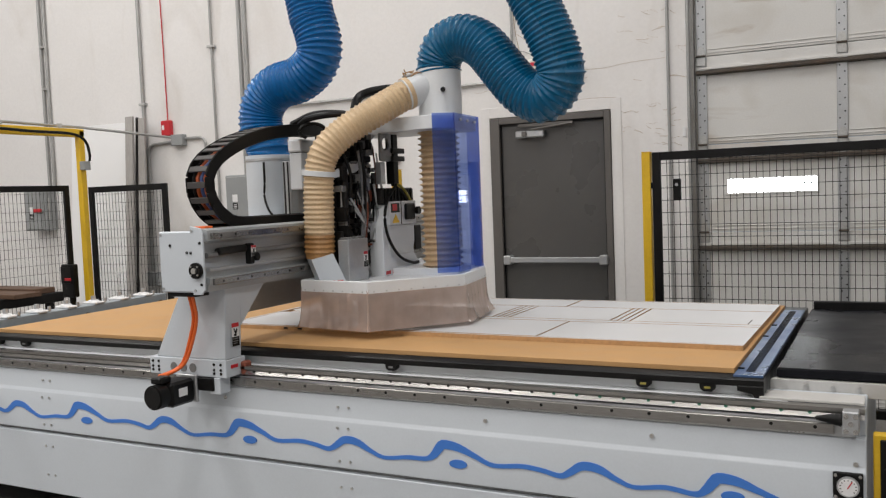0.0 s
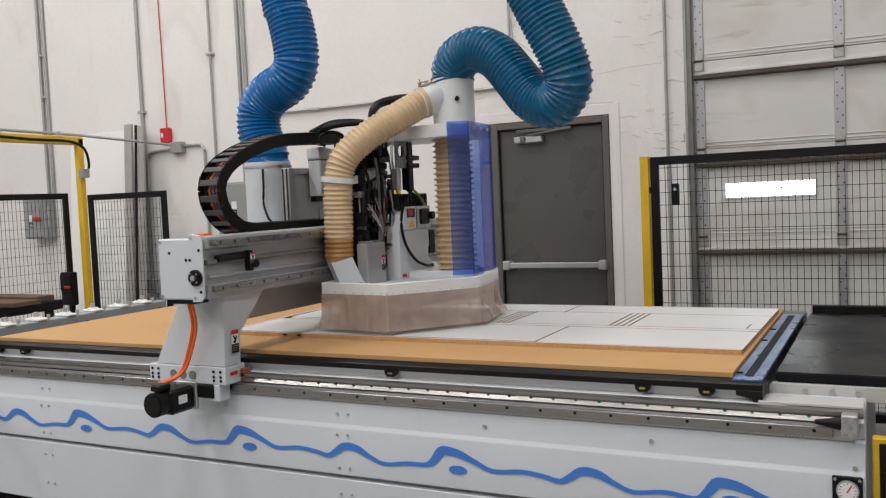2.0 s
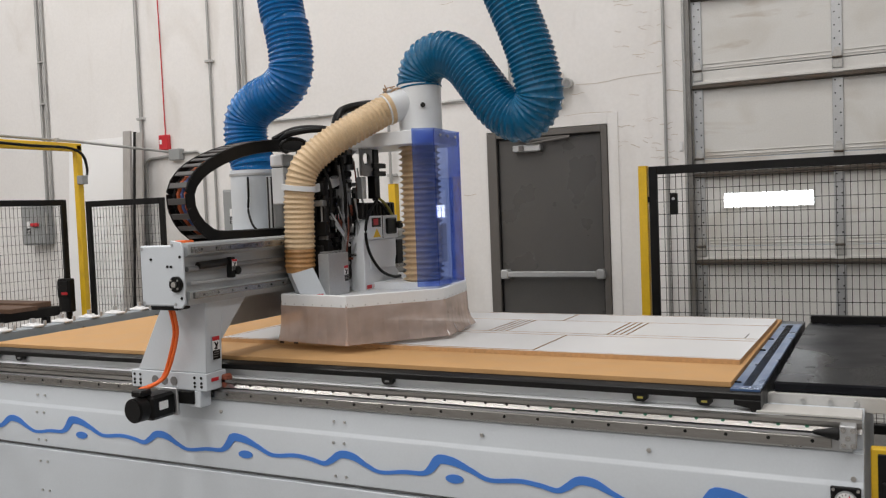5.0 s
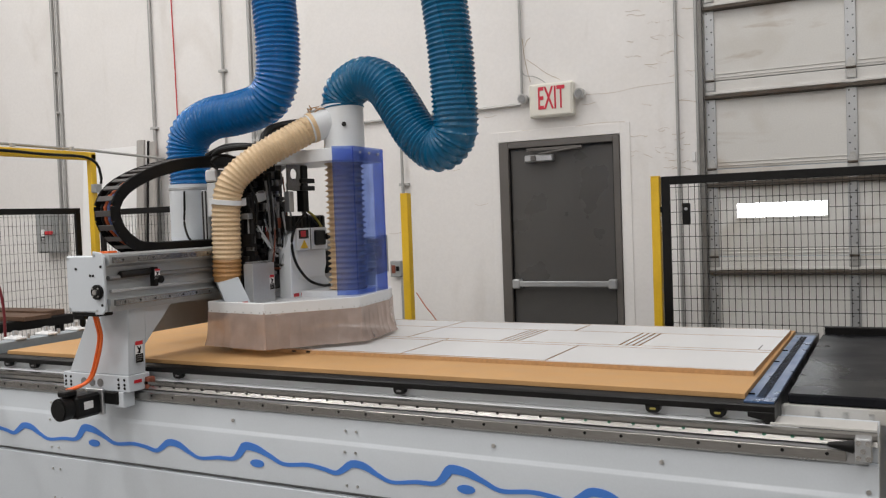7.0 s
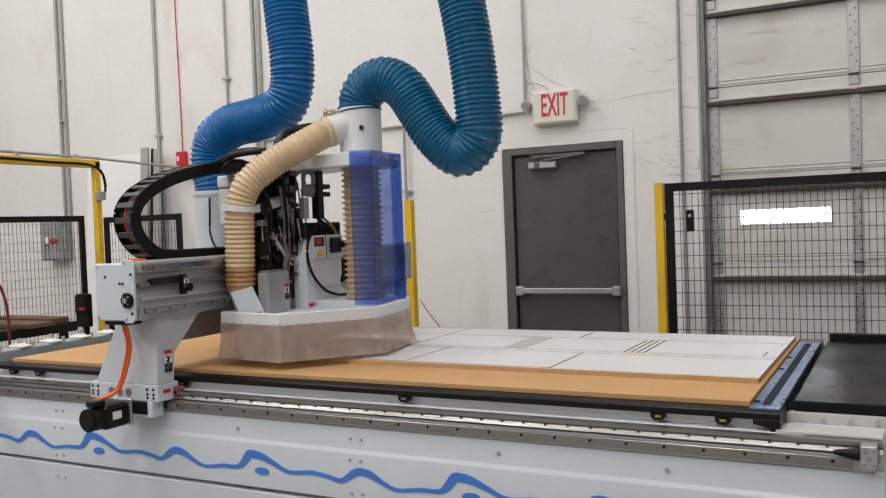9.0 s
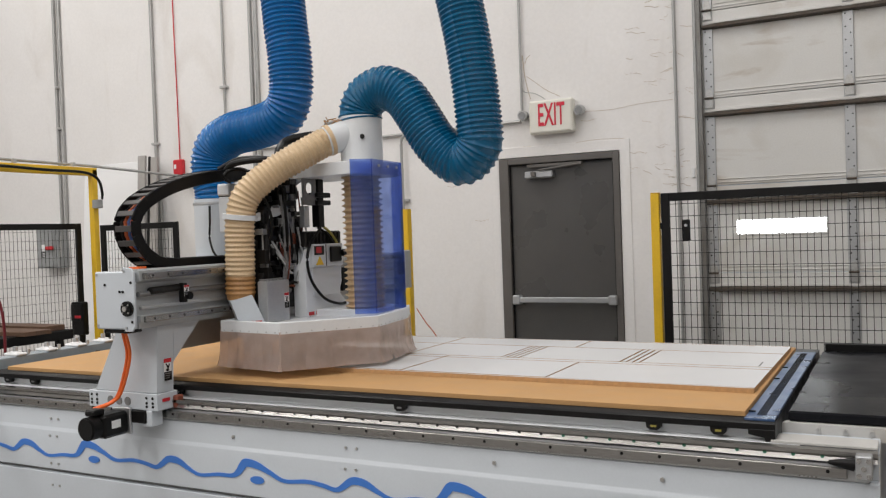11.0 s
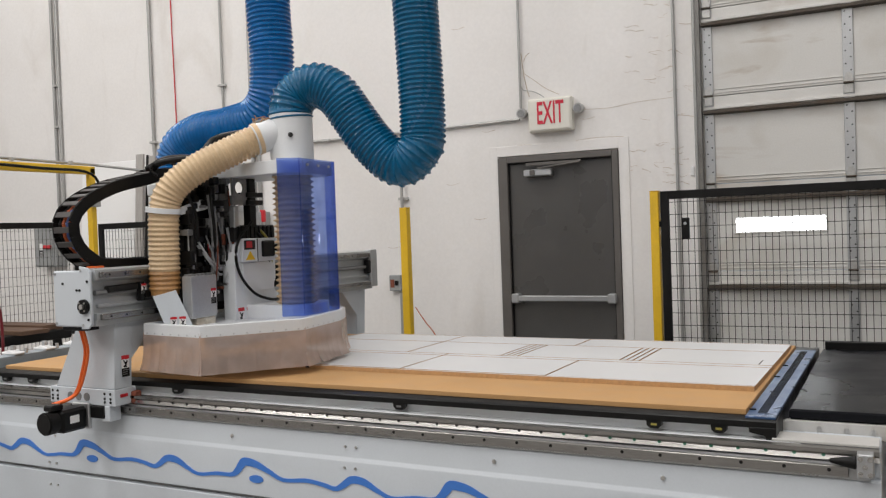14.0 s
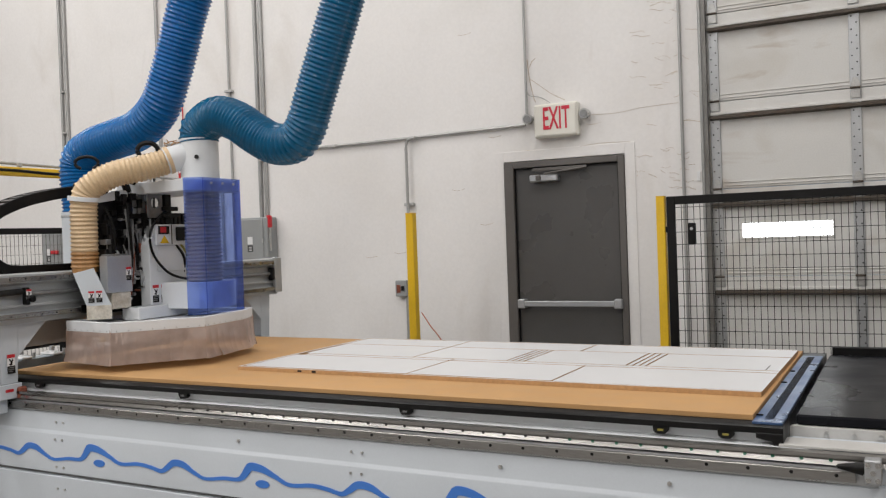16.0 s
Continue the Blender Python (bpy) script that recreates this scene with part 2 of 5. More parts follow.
def box(x0, x1, y0, y1, z0, z1, bev=0.004, bm=None, m=None):
    bm = bm or bmesh.new()
    vs = [bm.verts.new(p) for p in ((x0, y0, z0), (x1, y0, z0), (x1, y1, z0), (x0, y1, z0), (x0, y0, z1), (x1, y0, z1), (x1, y1, z1), (x0, y1, z1))]
    fs = [bm.faces.new([vs[i] for i in f]) for f in ((0, 3, 2, 1), (4, 5, 6, 7), (0, 1, 5, 4), (1, 2, 6, 5), (2, 3, 7, 6), (3, 0, 4, 7))]
    if m:
        bmesh.ops.transform(bm, matrix=m, verts=vs)
    if bev:
        es = {e for f in fs for e in f.edges}
        bmesh.ops.bevel(bm, geom=list(es), offset=bev, segments=1, affect="EDGES", profile=0.5)
    return bm


def prism(poly, axis, a, b, bev=0.0, bm=None):
    """A polygon in the plane across an axis, drawn out from a to b. For x: (y, z); y: (x, z); z: (x, y)."""
    bm = bm or bmesh.new()

    def at(p, d):
        return {"x": (d, p[0], p[1]), "y": (p[0], d, p[1]), "z": (p[0], p[1], d)}[axis]
    lo = [bm.verts.new(at(p, a)) for p in poly]
    hi = [bm.verts.new(at(p, b)) for p in poly]
    n = len(poly)
    fs = [bm.faces.new(lo), bm.faces.new(hi)] + [bm.faces.new((lo[i], lo[(i + 1) % n], hi[(i + 1) % n], hi[i])) for i in range(n)]
    bmesh.ops.recalc_face_normals(bm, faces=fs)
    if bev:
        bmesh.ops.bevel(bm, geom=list({e for f in fs for e in f.edges}), offset=bev, segments=1, affect="EDGES")
    return bm


def rod(p0, p1, r, n=16, r1=None, bm=None, bev=0.0):
    """A round bar from p0 to p1."""
    bm = bm or bmesh.new()
    p0, p1 = Vector(p0), Vector(p1)
    d = p1 - p0
    m = Matrix.Translation((p0 + p1) / 2) @ d.to_track_quat("Z", "Y").to_matrix().to_4x4()
    got = bmesh.ops.create_cone(bm, cap_ends=True, segments=n, radius1=r, radius2=r if r1 is None else r1, depth=d.length, matrix=m)
    if bev:
        caps = {e for v in got["verts"] for e in v.link_edges if any(len(f.verts) > 4 for f in e.link_faces)}
        bmesh.ops.bevel(bm, geom=list(caps), offset=bev, segments=2, affect="EDGES")
    return bm


def catmull(points, count):
    """Even points along a smooth line through the given ones."""
    p = [np.array(q, float) for q in points]
    p = [2 * p[0] - p[1]] + p + [2 * p[-1] - p[-2]]
    out = []
    for i in range(1, len(p) - 2):
        for k in range(24):
            u = k / 24
            out.append(0.5 * (2 * p[i] + (p[i + 1] - p[i - 1]) * u + (2 * p[i - 1] - 5 * p[i] + 4 * p[i + 1] - p[i + 2]) * u * u
                              + (3 * p[i] - p[i - 1] - 3 * p[i + 1] + p[i + 2]) * u ** 3))
    out.append(p[-2])
    out = np.array(out)
    s = np.concatenate([[0], np.cumsum(np.linalg.norm(np.diff(out, axis=0), axis=1))])
    return np.array([[np.interp(d, s, out[:, c]) for c in range(3)] for d in np.linspace(0, s[-1], count)])


def tube(points, r, n=10, count=0, bm=None, radii=None):
    """A round tube along a smooth line."""
    bm = bm or bmesh.new()
    pts = catmull(points, count) if count else np.array(points, float)
    rings = []
    up = Vector((0, 0, 1))
    for i, p in enumerate(pts):
        d = Vector(pts[min(i + 1, len(pts) - 1)] - pts[max(i - 1, 0)]).normalized()
        side = d.cross(up)
        if side.length < 0.05:
            side = d.cross(Vector((0, 1, 0)))
        side.normalize()
        u2 = side.cross(d).normalized()
        rr = radii[i] if radii is not None else r
        rings.append([bm.verts.new(Vector(p) + rr * (math.cos(a) * side + math.sin(a) * u2)) for a in (2 * math.pi * k / n for k in range(n))])
    for a, b in zip(rings, rings[1:]):
        for k in range(n):
            bm.faces.new((a[k], a[(k + 1) % n], b[(k + 1) % n], b[k]))
    bm.faces.new(rings[0][::-1])
    bm.faces.new(rings[-1])
    return bm


# ---- structure ----
WY = 6.61


def structure(name, bm, mat, label, category):
    return tagged(part(name, bm, mat, None, smooth=False), label, category, kind="structure")


structure("floor", box(-13, 8, -8, 6.81, -0.2, 0, 0), MFLOOR, "dark worn concrete workshop floor", "floor")
structure("ceiling", box(-13, 8, -8, 6.81, 6.5, 6.7, 0), MCEIL, "plain white workshop ceiling", "ceiling")
structure("wall_south", box(-13, 8, -8.2, -8, 0, 6.5, 0), MW, "white painted concrete wall", "wall")
structure("wall_west", box(-13.2, -13, -8, 6.81, 0, 6.5, 0), MW, "white painted concrete wall", "wall")
structure("wall_east", box(8, 8.2, -8, 6.81, 0, 6.5, 0), MW, "white painted concrete wall", "wall")
bm = box(-13, -2.915, WY, WY + 0.2, 0, 6.5, 0)
box(-2.915, -1.903, WY, WY + 0.2, 2.195, 6.5, 0, bm)
box(-1.903, -1.27, WY, WY + 0.2, 0, 6.5, 0, bm)
box(-1.27, 2.6, WY, WY + 0.2, 4.05, 6.5, 0, bm)
box(2.6, 8, WY, WY + 0.2, 0, 6.5, 0, bm)
structure("wall_north", bm, MW, "scuffed white painted concrete wall with stains", "wall")

# plaster band round the door
bm = box(-2.989, -2.917, WY - 0.008, WY, 0, 2.28, 0.002)
box(-1.901, -1.821, WY - 0.008, WY, 0, 2.28, 0.002, bm)
box(-2.917, -1.901, WY - 0.008, WY, 2.197, 2.28, 0.002, bm)
structure("trim", bm, MW, "raised white patch of wall round the door", "trim")


def exit_door():
    d = thing("door_1", (-2.41, WY, 0), "closed dark grey steel door with a push bar", "door", kind="structure")
    bm = box(-2.913, -2.83, WY - 0.02, WY + 0.13, 0, 2.19, 0.004)
    box(-1.955, -1.905, WY - 0.02, WY + 0.13, 0, 2.19, 0.004, bm)
    box(-2.83, -1.955, WY - 0.02, WY + 0.13, 2.14, 2.19, 0.004, bm)
    part("door_frame", bm, MDFRAME, d)
    part("door_leaf", box(-2.826, -1.958, WY + 0.02, WY + 0.065, 0.01, 2.136, 0.004), MDOOR, d)
    # black strips stand in for the shaded gap between leaf and frame
    for x0, x1, z0, z1 in ((-2.83, -2.821, 0.0, 2.14), (-1.965, -1.955, 0.0, 2.14), (-2.821, -1.965, 2.127, 2.14)):
        part("gap_strip", box(x0, x1, WY + 0.004, WY + 0.016, z0, z1, 0), MBLACK, d, "black strip standing in for the shaded gap round the leaf", smooth=False)
    bar = part("push_bar", box(-2.80, -1.99, WY - 0.055, WY - 0.02, 1.015, 1.06, 0.006), MALU, d, "silver push bar")
    for x in (-2.815, -2.01):
        part("bar_bracket", box(x, x + 0.065, WY - 0.06, WY + 0.02, 1.0, 1.075, 0.008), MALU, bar)
    c = part("door_closer", box(-2.68, -2.44, WY - 0.045, WY + 0.02, 2.02, 2.075, 0.008), MALU, d, "silver door closer")
    bm = box(-2.62, -2.58, WY - 0.06, WY - 0.045, 2.03, 2.07, 0.003)
    rod((-2.55, WY - 0.055, 2.08), (-2.2, WY - 0.035, 2.115), 0.008, 8, bm=bm)
    box(-2.66, -2.2, WY - 0.035, WY - 0.02, 2.105, 2.13, 0.003, bm)
    part("closer_arm", bm, MDFRAME, c)


exit_door()

# flaking paint cracks by the overhead door
bm = bmesh.new()
rnd = random.Random(7)
for k in range(60):
    x, z = rnd.choice((rnd.uniform(-1.85, -1.5), rnd.gauss(-1.52, 0.06))), rnd.uniform(1.9, 3.7)
    pts = [(min(x, -1.33), WY - 0.001, z)]
    for j in range(rnd.randint(2, 5)):
        pts.append((min(pts[-1][0] + rnd.uniform(0.008, 0.04), -1.29), WY - 0.001, pts[-1][2] + rnd.uniform(-0.016, 0.012)))
    tube(pts, rnd.uniform(0.0006, 0.0018), 5, 9, bm)
for x, z in ((-3.05, 2.42), (-2.2, 2.45), (-4.3, 1.45), (-4.0, 1.48), (-1.38, 2.62), (-3.3, 3.3), (-3.4, 2.0), (-3.15, 1.7)):
    tube([(x, WY - 0.001, z), (x + 0.05, WY - 0.001, z - 0.008), (x + 0.12, WY - 0.001, z + 0.004)], 0.0012, 5, 10, bm)
# long crack from the sign to the overhead door, cracks over the door and by the sign
for pts, r in (([(-2.18, 2.52), (-1.95, 2.515), (-1.75, 2.535), (-1.48, 2.54)], 0.0011), ([(-2.97, 2.262), (-2.7, 2.285), (-2.4, 2.275), (-2.1, 2.29), (-1.86, 2.285)], 0.0013),
               ([(-2.68, 3.02), (-2.665, 2.86), (-2.64, 2.74), (-2.62, 2.66)], 0.0028), ([(-2.655, 2.85), (-2.58, 2.79), (-2.48, 2.72), (-2.37, 2.655)], 0.002),
               ([(-2.66, 2.95), (-2.64, 2.99), (-2.61, 3.01)], 0.0025)):
    tube([(x, WY - 0.001, z + rnd.uniform(-0.006, 0.006)) for x, z in pts], r, 5, 40, bm)
tagged(part("paint_cracks", bm, MCRACK, None), "fine brown cracks in the wall paint", "cracks", kind="stuff")


def roll_door():
    d = thing("door_2", (0.7, WY, 0), "closed off-white sectional overhead door with steel struts and a narrow window", "overhead door", kind="structure")
    z = 0.0
    tops = [0.6, 1.24, 1.88, 2.52, 3.16, 3.8, 4.3]
    for i, top in enumerate(tops):
        if i == 2:
            bm = box(-1.269, -1.05, WY + 0.0, WY + 0.05, z + 0.003, top - 0.003, 0)
            box(-0.45, 2.6, WY + 0.0, WY + 0.05, z + 0.003, top - 0.003, 0, bm)
            for wx in (-1.05,):
                box(wx, wx + 0.6, WY + 0.0, WY + 0.05, z + 0.003, 1.522, 0, bm)
                box(wx, wx + 0.6, WY + 0.0, WY + 0.05, 1.622, top - 0.003, 0, bm)
            part("door_section", bm, MROLL, d, smooth=False)
        else:
            part("door_section", box(-1.269, 2.6, WY + 0.0, WY + 0.05, z + 0.003, top - 0.003, 0.003), MROLL, d, smooth=False)
        for dz in (0.02, 0.045):
            part("ridge", box(-1.18, 2.58, WY - 0.006, WY + 0.001, z + dz, z + dz + 0.006, 0.002), MROLL, d)
        if i:
            part("strut", prism([(WY - 0.05, z - 0.128), (WY, z - 0.138), (WY, z - 0.098), (WY - 0.05, z - 0.108)], "x", -1.25, 2.6), MSTRUT, d, "dark steel strut with rust stains")
            # pale strip imitates the light on the strut's top flange
            part("lit_strut_lip", box(-1.25, 2.6, WY - 0.014, WY + 0.001, z - 0.097, z - 0.078, 0.002), MROLL, d)
        for x in (-1.25, -0.318, 0.66, 1.62):
            st = part("stile", box(x, x + 0.07, WY - 0.012, WY + 0.001, z + 0.01, top - 0.01, 0.003), MALU, d, "punched galvanised stile")
            if x < 0:
                for k in range(13):
                    hx, hz = x + 0.035 + 0.016 * (k % 2 * 2 - 1), z + 0.04 + k * (top - z - 0.08) / 12.5
                    part("hole", rod((hx, WY - 0.0125, hz), (hx, WY - 0.0135, hz), 0.006, 6), MDARK, st)
            hinge = part("hinge", prism([(x + 0.004, top - 0.07), (x + 0.066, top - 0.07), (x + 0.062, top + 0.03), (x + 0.05, top + 0.07), (x + 0.02, top + 0.07), (x + 0.008, top + 0.03)], "y", WY - 0.022, WY - 0.012, 0.002), MGALV, d)
            part("hinge_pin", rod((x + 0.002, WY - 0.028, top), (x + 0.068, WY - 0.028, top), 0.008, 8), MSTRUT, hinge)
        z = top
    bm = box(-1.285, -1.258, WY - 0.07, WY - 0.064, 0, 4.3, 0)
    box(-1.285, -1.279, WY - 0.064, WY - 0.002, 0, 4.3, 0, bm)
    box(-1.264, -1.258, WY - 0.064, WY - 0.03, 0, 4.3, 0, bm)
    part("track", bm, MTRACK, d, "dull galvanised vertical track")
    for wx in (-1.05,):
        part("window_pane", box(wx, wx + 0.6, WY + 0.02, WY + 0.026, 1.522, 1.622, 0), MPANE, d)
        bm = box(wx - 0.015, wx + 0.615, WY - 0.006, WY, 1.507, 1.522, 0.002)
        box(wx - 0.015, wx + 0.615, WY - 0.006, WY, 1.622, 1.637, 0.002, bm)
        box(wx - 0.015, wx, WY - 0.006, WY, 1.522, 1.622, 0.002, bm)
        box(wx + 0.6, wx + 0.615, WY - 0.006, WY, 1.522, 1.622, 0.002, bm)
        part("window_frame", bm, MROLL, d)


roll_door()


# ---- router base ----
def bolt(parent, x, y, z, r=0.0055, axis="y", mat=None):
    d = {"y": (0, -0.006, 0), "x": (0.006, 0, 0), "z": (0, 0, 0.006)}[axis]
    part("bolt", rod((x, y, z), (x + d[0], y + d[1], z + d[2]), r, 8), mat or MSTEEL, parent)


def wave_stripe(parent):
    """The blue stripe: swelling crests, a tall and a low one in turn, with a dot under each tall one."""
    knots = [(0.0, 0.638, 0.042), (0.06, 0.632, 0.036), (0.13, 0.606, 0.024), (0.205, 0.578, 0.019), (0.32, 0.587, 0.020), (0.40, 0.580, 0.020),
             (0.465, 0.568, 0.022), (0.503, 0.585, 0.030), (0.548, 0.613, 0.036), (0.608, 0.609, 0.034), (0.67, 0.580, 0.022), (0.735, 0.559, 0.017),
             (0.84, 0.571, 0.019), (0.92, 0.574, 0.021), (0.955, 0.592, 0.034), (0.98, 0.622, 0.042)]
    period = 1.008
    pts = []
    x = -1.536 - 4 * period
    for k in range(6):
        for u, z, w in knots:
            end = 1.0 if k == 5 or (k == 4 and u > 0.9) else 0.0
            pts.append((x + (k + u) * period + 0.018 * end, z - 0.014 * end, w))
    pts = [p for p in pts if -4.88 < p[0] < -0.2]
    line = catmull(pts, 420)
    bm = bmesh.new()
    rows = []
    for i, (px, z, w) in enumerate(line):
        d = line[min(i + 1, 419)] - line[max(i - 1, 0)]
        n = np.array((-d[1], d[0])) / np.hypot(d[0], d[1])
        rows.append([bm.verts.new((px + s * n[0] * w * 0.43, yy, z + s * n[1] * w * 0.43)) for s in (-1, 1) for yy in (2.9262, 2.9305)])
    for a, b in zip(rows, rows[1:]):
        bm.faces.new((a[0], b[0], b[2], a[2]))
        bm.faces.new((a[2], b[2], b[3], a[3]))
        bm.faces.new((a[1], b[1], b[0], a[0]))
    bmesh.ops.recalc_face_normals(bm, faces=bm.faces)
    stripe = part("wave_stripe", bm, MWAVE, parent, "bright blue wave stripe", smooth=False)
    for k in range(-3, 2):
        cx = -1.476 + k * period
        if cx > -0.2:
            continue
        poly = [(cx + 0.038 * math.cos(a), 0.567 + 0.017 * math.sin(a)) for a in (2 * math.pi * j / 20 for j in range(20))]
        part("dot", prism(poly, "y", 2.9262, 2.9305), MWAVE, parent, smooth=False)


def router_base():
    b = thing("cnc_router", (-2.3, 3.8, 0), "long light grey router machine with a blue wave stripe", "machine")
    x0, x1 = -4.9, -0.07
    part("side_panel", prism([(2.93, 0.492), (2.93, 0.685), (2.942, 0.70), (2.945, 0.79), (3.05, 0.79), (3.05, 0.492)], "x", x0, x1, 0.003), MGREY, b)
    part("lower_panel", prism([(2.93, 0.17), (2.93, 0.474), (3.05, 0.474), (3.05, 0.17)], "x", x0, x1, 0.003), MGREY, b)
    part("groove", box(x0 + 0.01, x1 - 0.01, 2.955, 3.04, 0.474, 0.492, 0), MDGREY, b)
    part("rear_panel", box(x0, x1, 4.75, 4.83, 0.17, 0.79, 0.003), MGREY, b)
    for xx in (x1 - 0.03, x0 + 0.002):
        part("end_panel", box(xx, xx + 0.028, 3.05, 4.75, 0.17, 0.79), MGREY, b)
    part("top_plate", box(x0, x1, 2.985, 4.83, 0.79, 0.879, 0.003), MGREY, b)
    part("rail_seat", box(x0, -0.1, 2.95, 2.985, 0.79, 0.842, 0.002), MALU, b)
    rail = part("linear_rail", prism([(2.945, 0.850), (2.952, 0.864), (2.945, 0.872), (2.945, 0.884), (2.985, 0.884), (2.985, 0.850)], "x", x0, -0.074), MDRAIL, b, "polished steel linear rail")
    # both strips are coloured pale for the gleam of bare aluminium
    part("cover_strip", box(x0, -0.30, 2.988, 3.05, 0.8795, 0.884, 0.001), MWHITE, b, "pale cover strip with the gleam of aluminium in its colour")
    part("cover_strip", box(-0.388, -0.075, 2.99, 3.10, 0.8845, 0.893, 0.001), MPLATE, b, "pale cover strip with the gleam of aluminium in its colour")
    rack = part("gear_rack", box(x0, -0.16, 2.932, 2.95, 0.802, 0.835, 0.002), MDRAIL, b, "steel gear rack")
    k = 0
    x = -4.8
    while x < -0.2:
        part("rack_hole", rod((x, 2.9325, 0.822), (x, 2.9305, 0.822), 0.006, 8), MBLACK, rack)
        x += 0.131
    bm = bmesh.new()
    for k in range(300):
        x = -3.9 + 0.0122 * k
        box(x, x + 0.006, 2.936, 2.95, 0.798, 0.803, 0, bm)
    tagged(part("rack_teeth", bm, MSTEEL, rack, smooth=False), kind="stuff")
    for k in range(34):
        x = -0.231 - 0.0857 * k
        part("rail_plug", rod((x, 2.9525, 0.864), (x, 2.9485, 0.864), 0.006, 10), MGREENP if x > -1.1 else MDARK, rail)
    for x in (-4.7, -3.3, -1.9, -0.5):
        for y in (3.1, 4.6):
            part("foot", rod((x, y, 0), (x, y, 0.18), 0.06, 20), MBLACK, b)
    for x in (-3.80, -2.02):
        for z in (0.744, 0.66, 0.522, 0.412, 0.265):
            yy = 2.942 if z > 0.7 else 2.93
            for dx in (0, 0.052):
                bolt(b, x + dx + (z - 0.5) * -0.02, yy, z)
    for x in (-2.62, -1.361, -0.734):
        bolt(b, x, 2.943, 0.742, 0.008)
    bolt(b, -0.1, 2.943, 0.71, 0.008)
    wave_stripe(b)
    # pressure dial
    g = part("dial_plate", box(-0.165, -0.079, 2.915, 2.93, 0.605, 0.688, 0.003), MBLACK, b, "black square plate of a pressure dial")
    part("dial_ring", rod((-0.121, 2.915, 0.646), (-0.121, 2.906, 0.646), 0.033, 28, bev=0.002), MALU, g)
    part("dial_face", rod((-0.121, 2.906, 0.646), (-0.121, 2.9045, 0.646), 0.028, 28), MWARN, g, "white dial face")
    part("needle", box(-0.0015, 0.0015, 2.9025, 2.9042, -0.004, 0.022, 0, m=Matrix.Translation((-0.121, 0, 0.646)) @ Matrix.Rotation(0.55, 4, "Y")), MRED, g)
    for k in range(11):
        a = radians(-130 + 26 * k)
        part("mark", box(-0.001, 0.001, 2.9034, 2.9046, 0.020, 0.025, 0, m=Matrix.Translation((-0.121, 0, 0.646)) @ Matrix.Rotation(a, 4, "Y")), MBLACK, g)
    for sx in (-0.157, -0.087):
        for sz in (0.613, 0.68):
            bolt(g, sx, 2.915, sz, 0.005)
    # end stop
    st = part("end_stop", box(-0.135, -0.088, 2.895, 2.95, 0.812, 0.885, 0.003), MALU, b, "aluminium end stop block")
    part("buffer", rod((-0.135, 2.92, 0.853), (-0.215, 2.92, 0.855), 0.022, 16, 0.006, bev=0.004), MBLACK, st, "black rubber buffer")
    for sx, sz in ((-0.125, 0.825), (-0.098, 0.825), (-0.112, 0.848), (-0.125, 0.872), (-0.098, 0.872)):
        part("screw", rod((sx, 2.8955, sz), (sx, 2.891, sz), 0.008, 10), MSTEEL, st)
    # bed
    bed = part("bed_frame", prism([(3.006, 0.920), (3.006, 0.940), (3.016, 0.947), (4.78, 0.947), (4.78, 0.879), (3.055, 0.879), (3.055, 0.920)], "x", -4.37, -0.375), MBLACKM, b, "black bed frame")
    part("bed_skirt", box(-4.36, -0.40, 3.045, 3.0545, 0.8845, 0.920, 0), MWHITE, b, "white strip under the bed")
    for x in (-4.22, -4.017, -3.005, -1.803, -0.776, -0.557):
        tab = part("bed_tab", prism([(x - 0.027, 0.923), (x - 0.025, 0.904), (x - 0.014, 0.894), (x + 0.014, 0.894), (x + 0.025, 0.904), (x + 0.027, 0.923)], "y", 3.006, 3.03), MBLACKM, bed)
        part("tab_mark", box(x - 0.01, x + 0.01, 3.0035, 3.006, 0.905, 0.912, 0), MYTUBE if x > -1 else MDGREY, tab)
    part("corner_bracket", prism([(-0.46, 0.922), (-0.46, 0.905), (-0.41, 0.895), (-0.405, 0.881), (-0.375, 0.881), (-0.375, 0.922)], "y", 3.0, 3.06, 0.002), MBLACKM, bed)
    pl = part("end_plate", box(-0.474, -0.378, 3.02, 4.62, 0.947, 0.955, 0.001), MBLUEP, bed, "blue-grey steel end plate with slots")
    slot = part("slot", box(-0.442, -0.412, 3.08, 3.0865, 0.9552, 0.9565, 0), MBLACK, pl, smooth=False)
    for k in range(1, 86):
        o = new("slot", slot.data)
        o.parent = pl
        o.location = (0, 0.0174 * k, 0)
    for y in (3.12, 3.8, 4.1):
        part("pin", box(-0.474, -0.452, y, y + 0.008, 0.9553, 0.960, 0), MBLACK, pl)
    return b


BASE = router_base()

single("spoilboard", box(-4.31, -0.478, 3.075, 4.70, 0.947, 0.966, 0.0015), MMDF, "light brown fibreboard spoilboard on the router bed", "board")


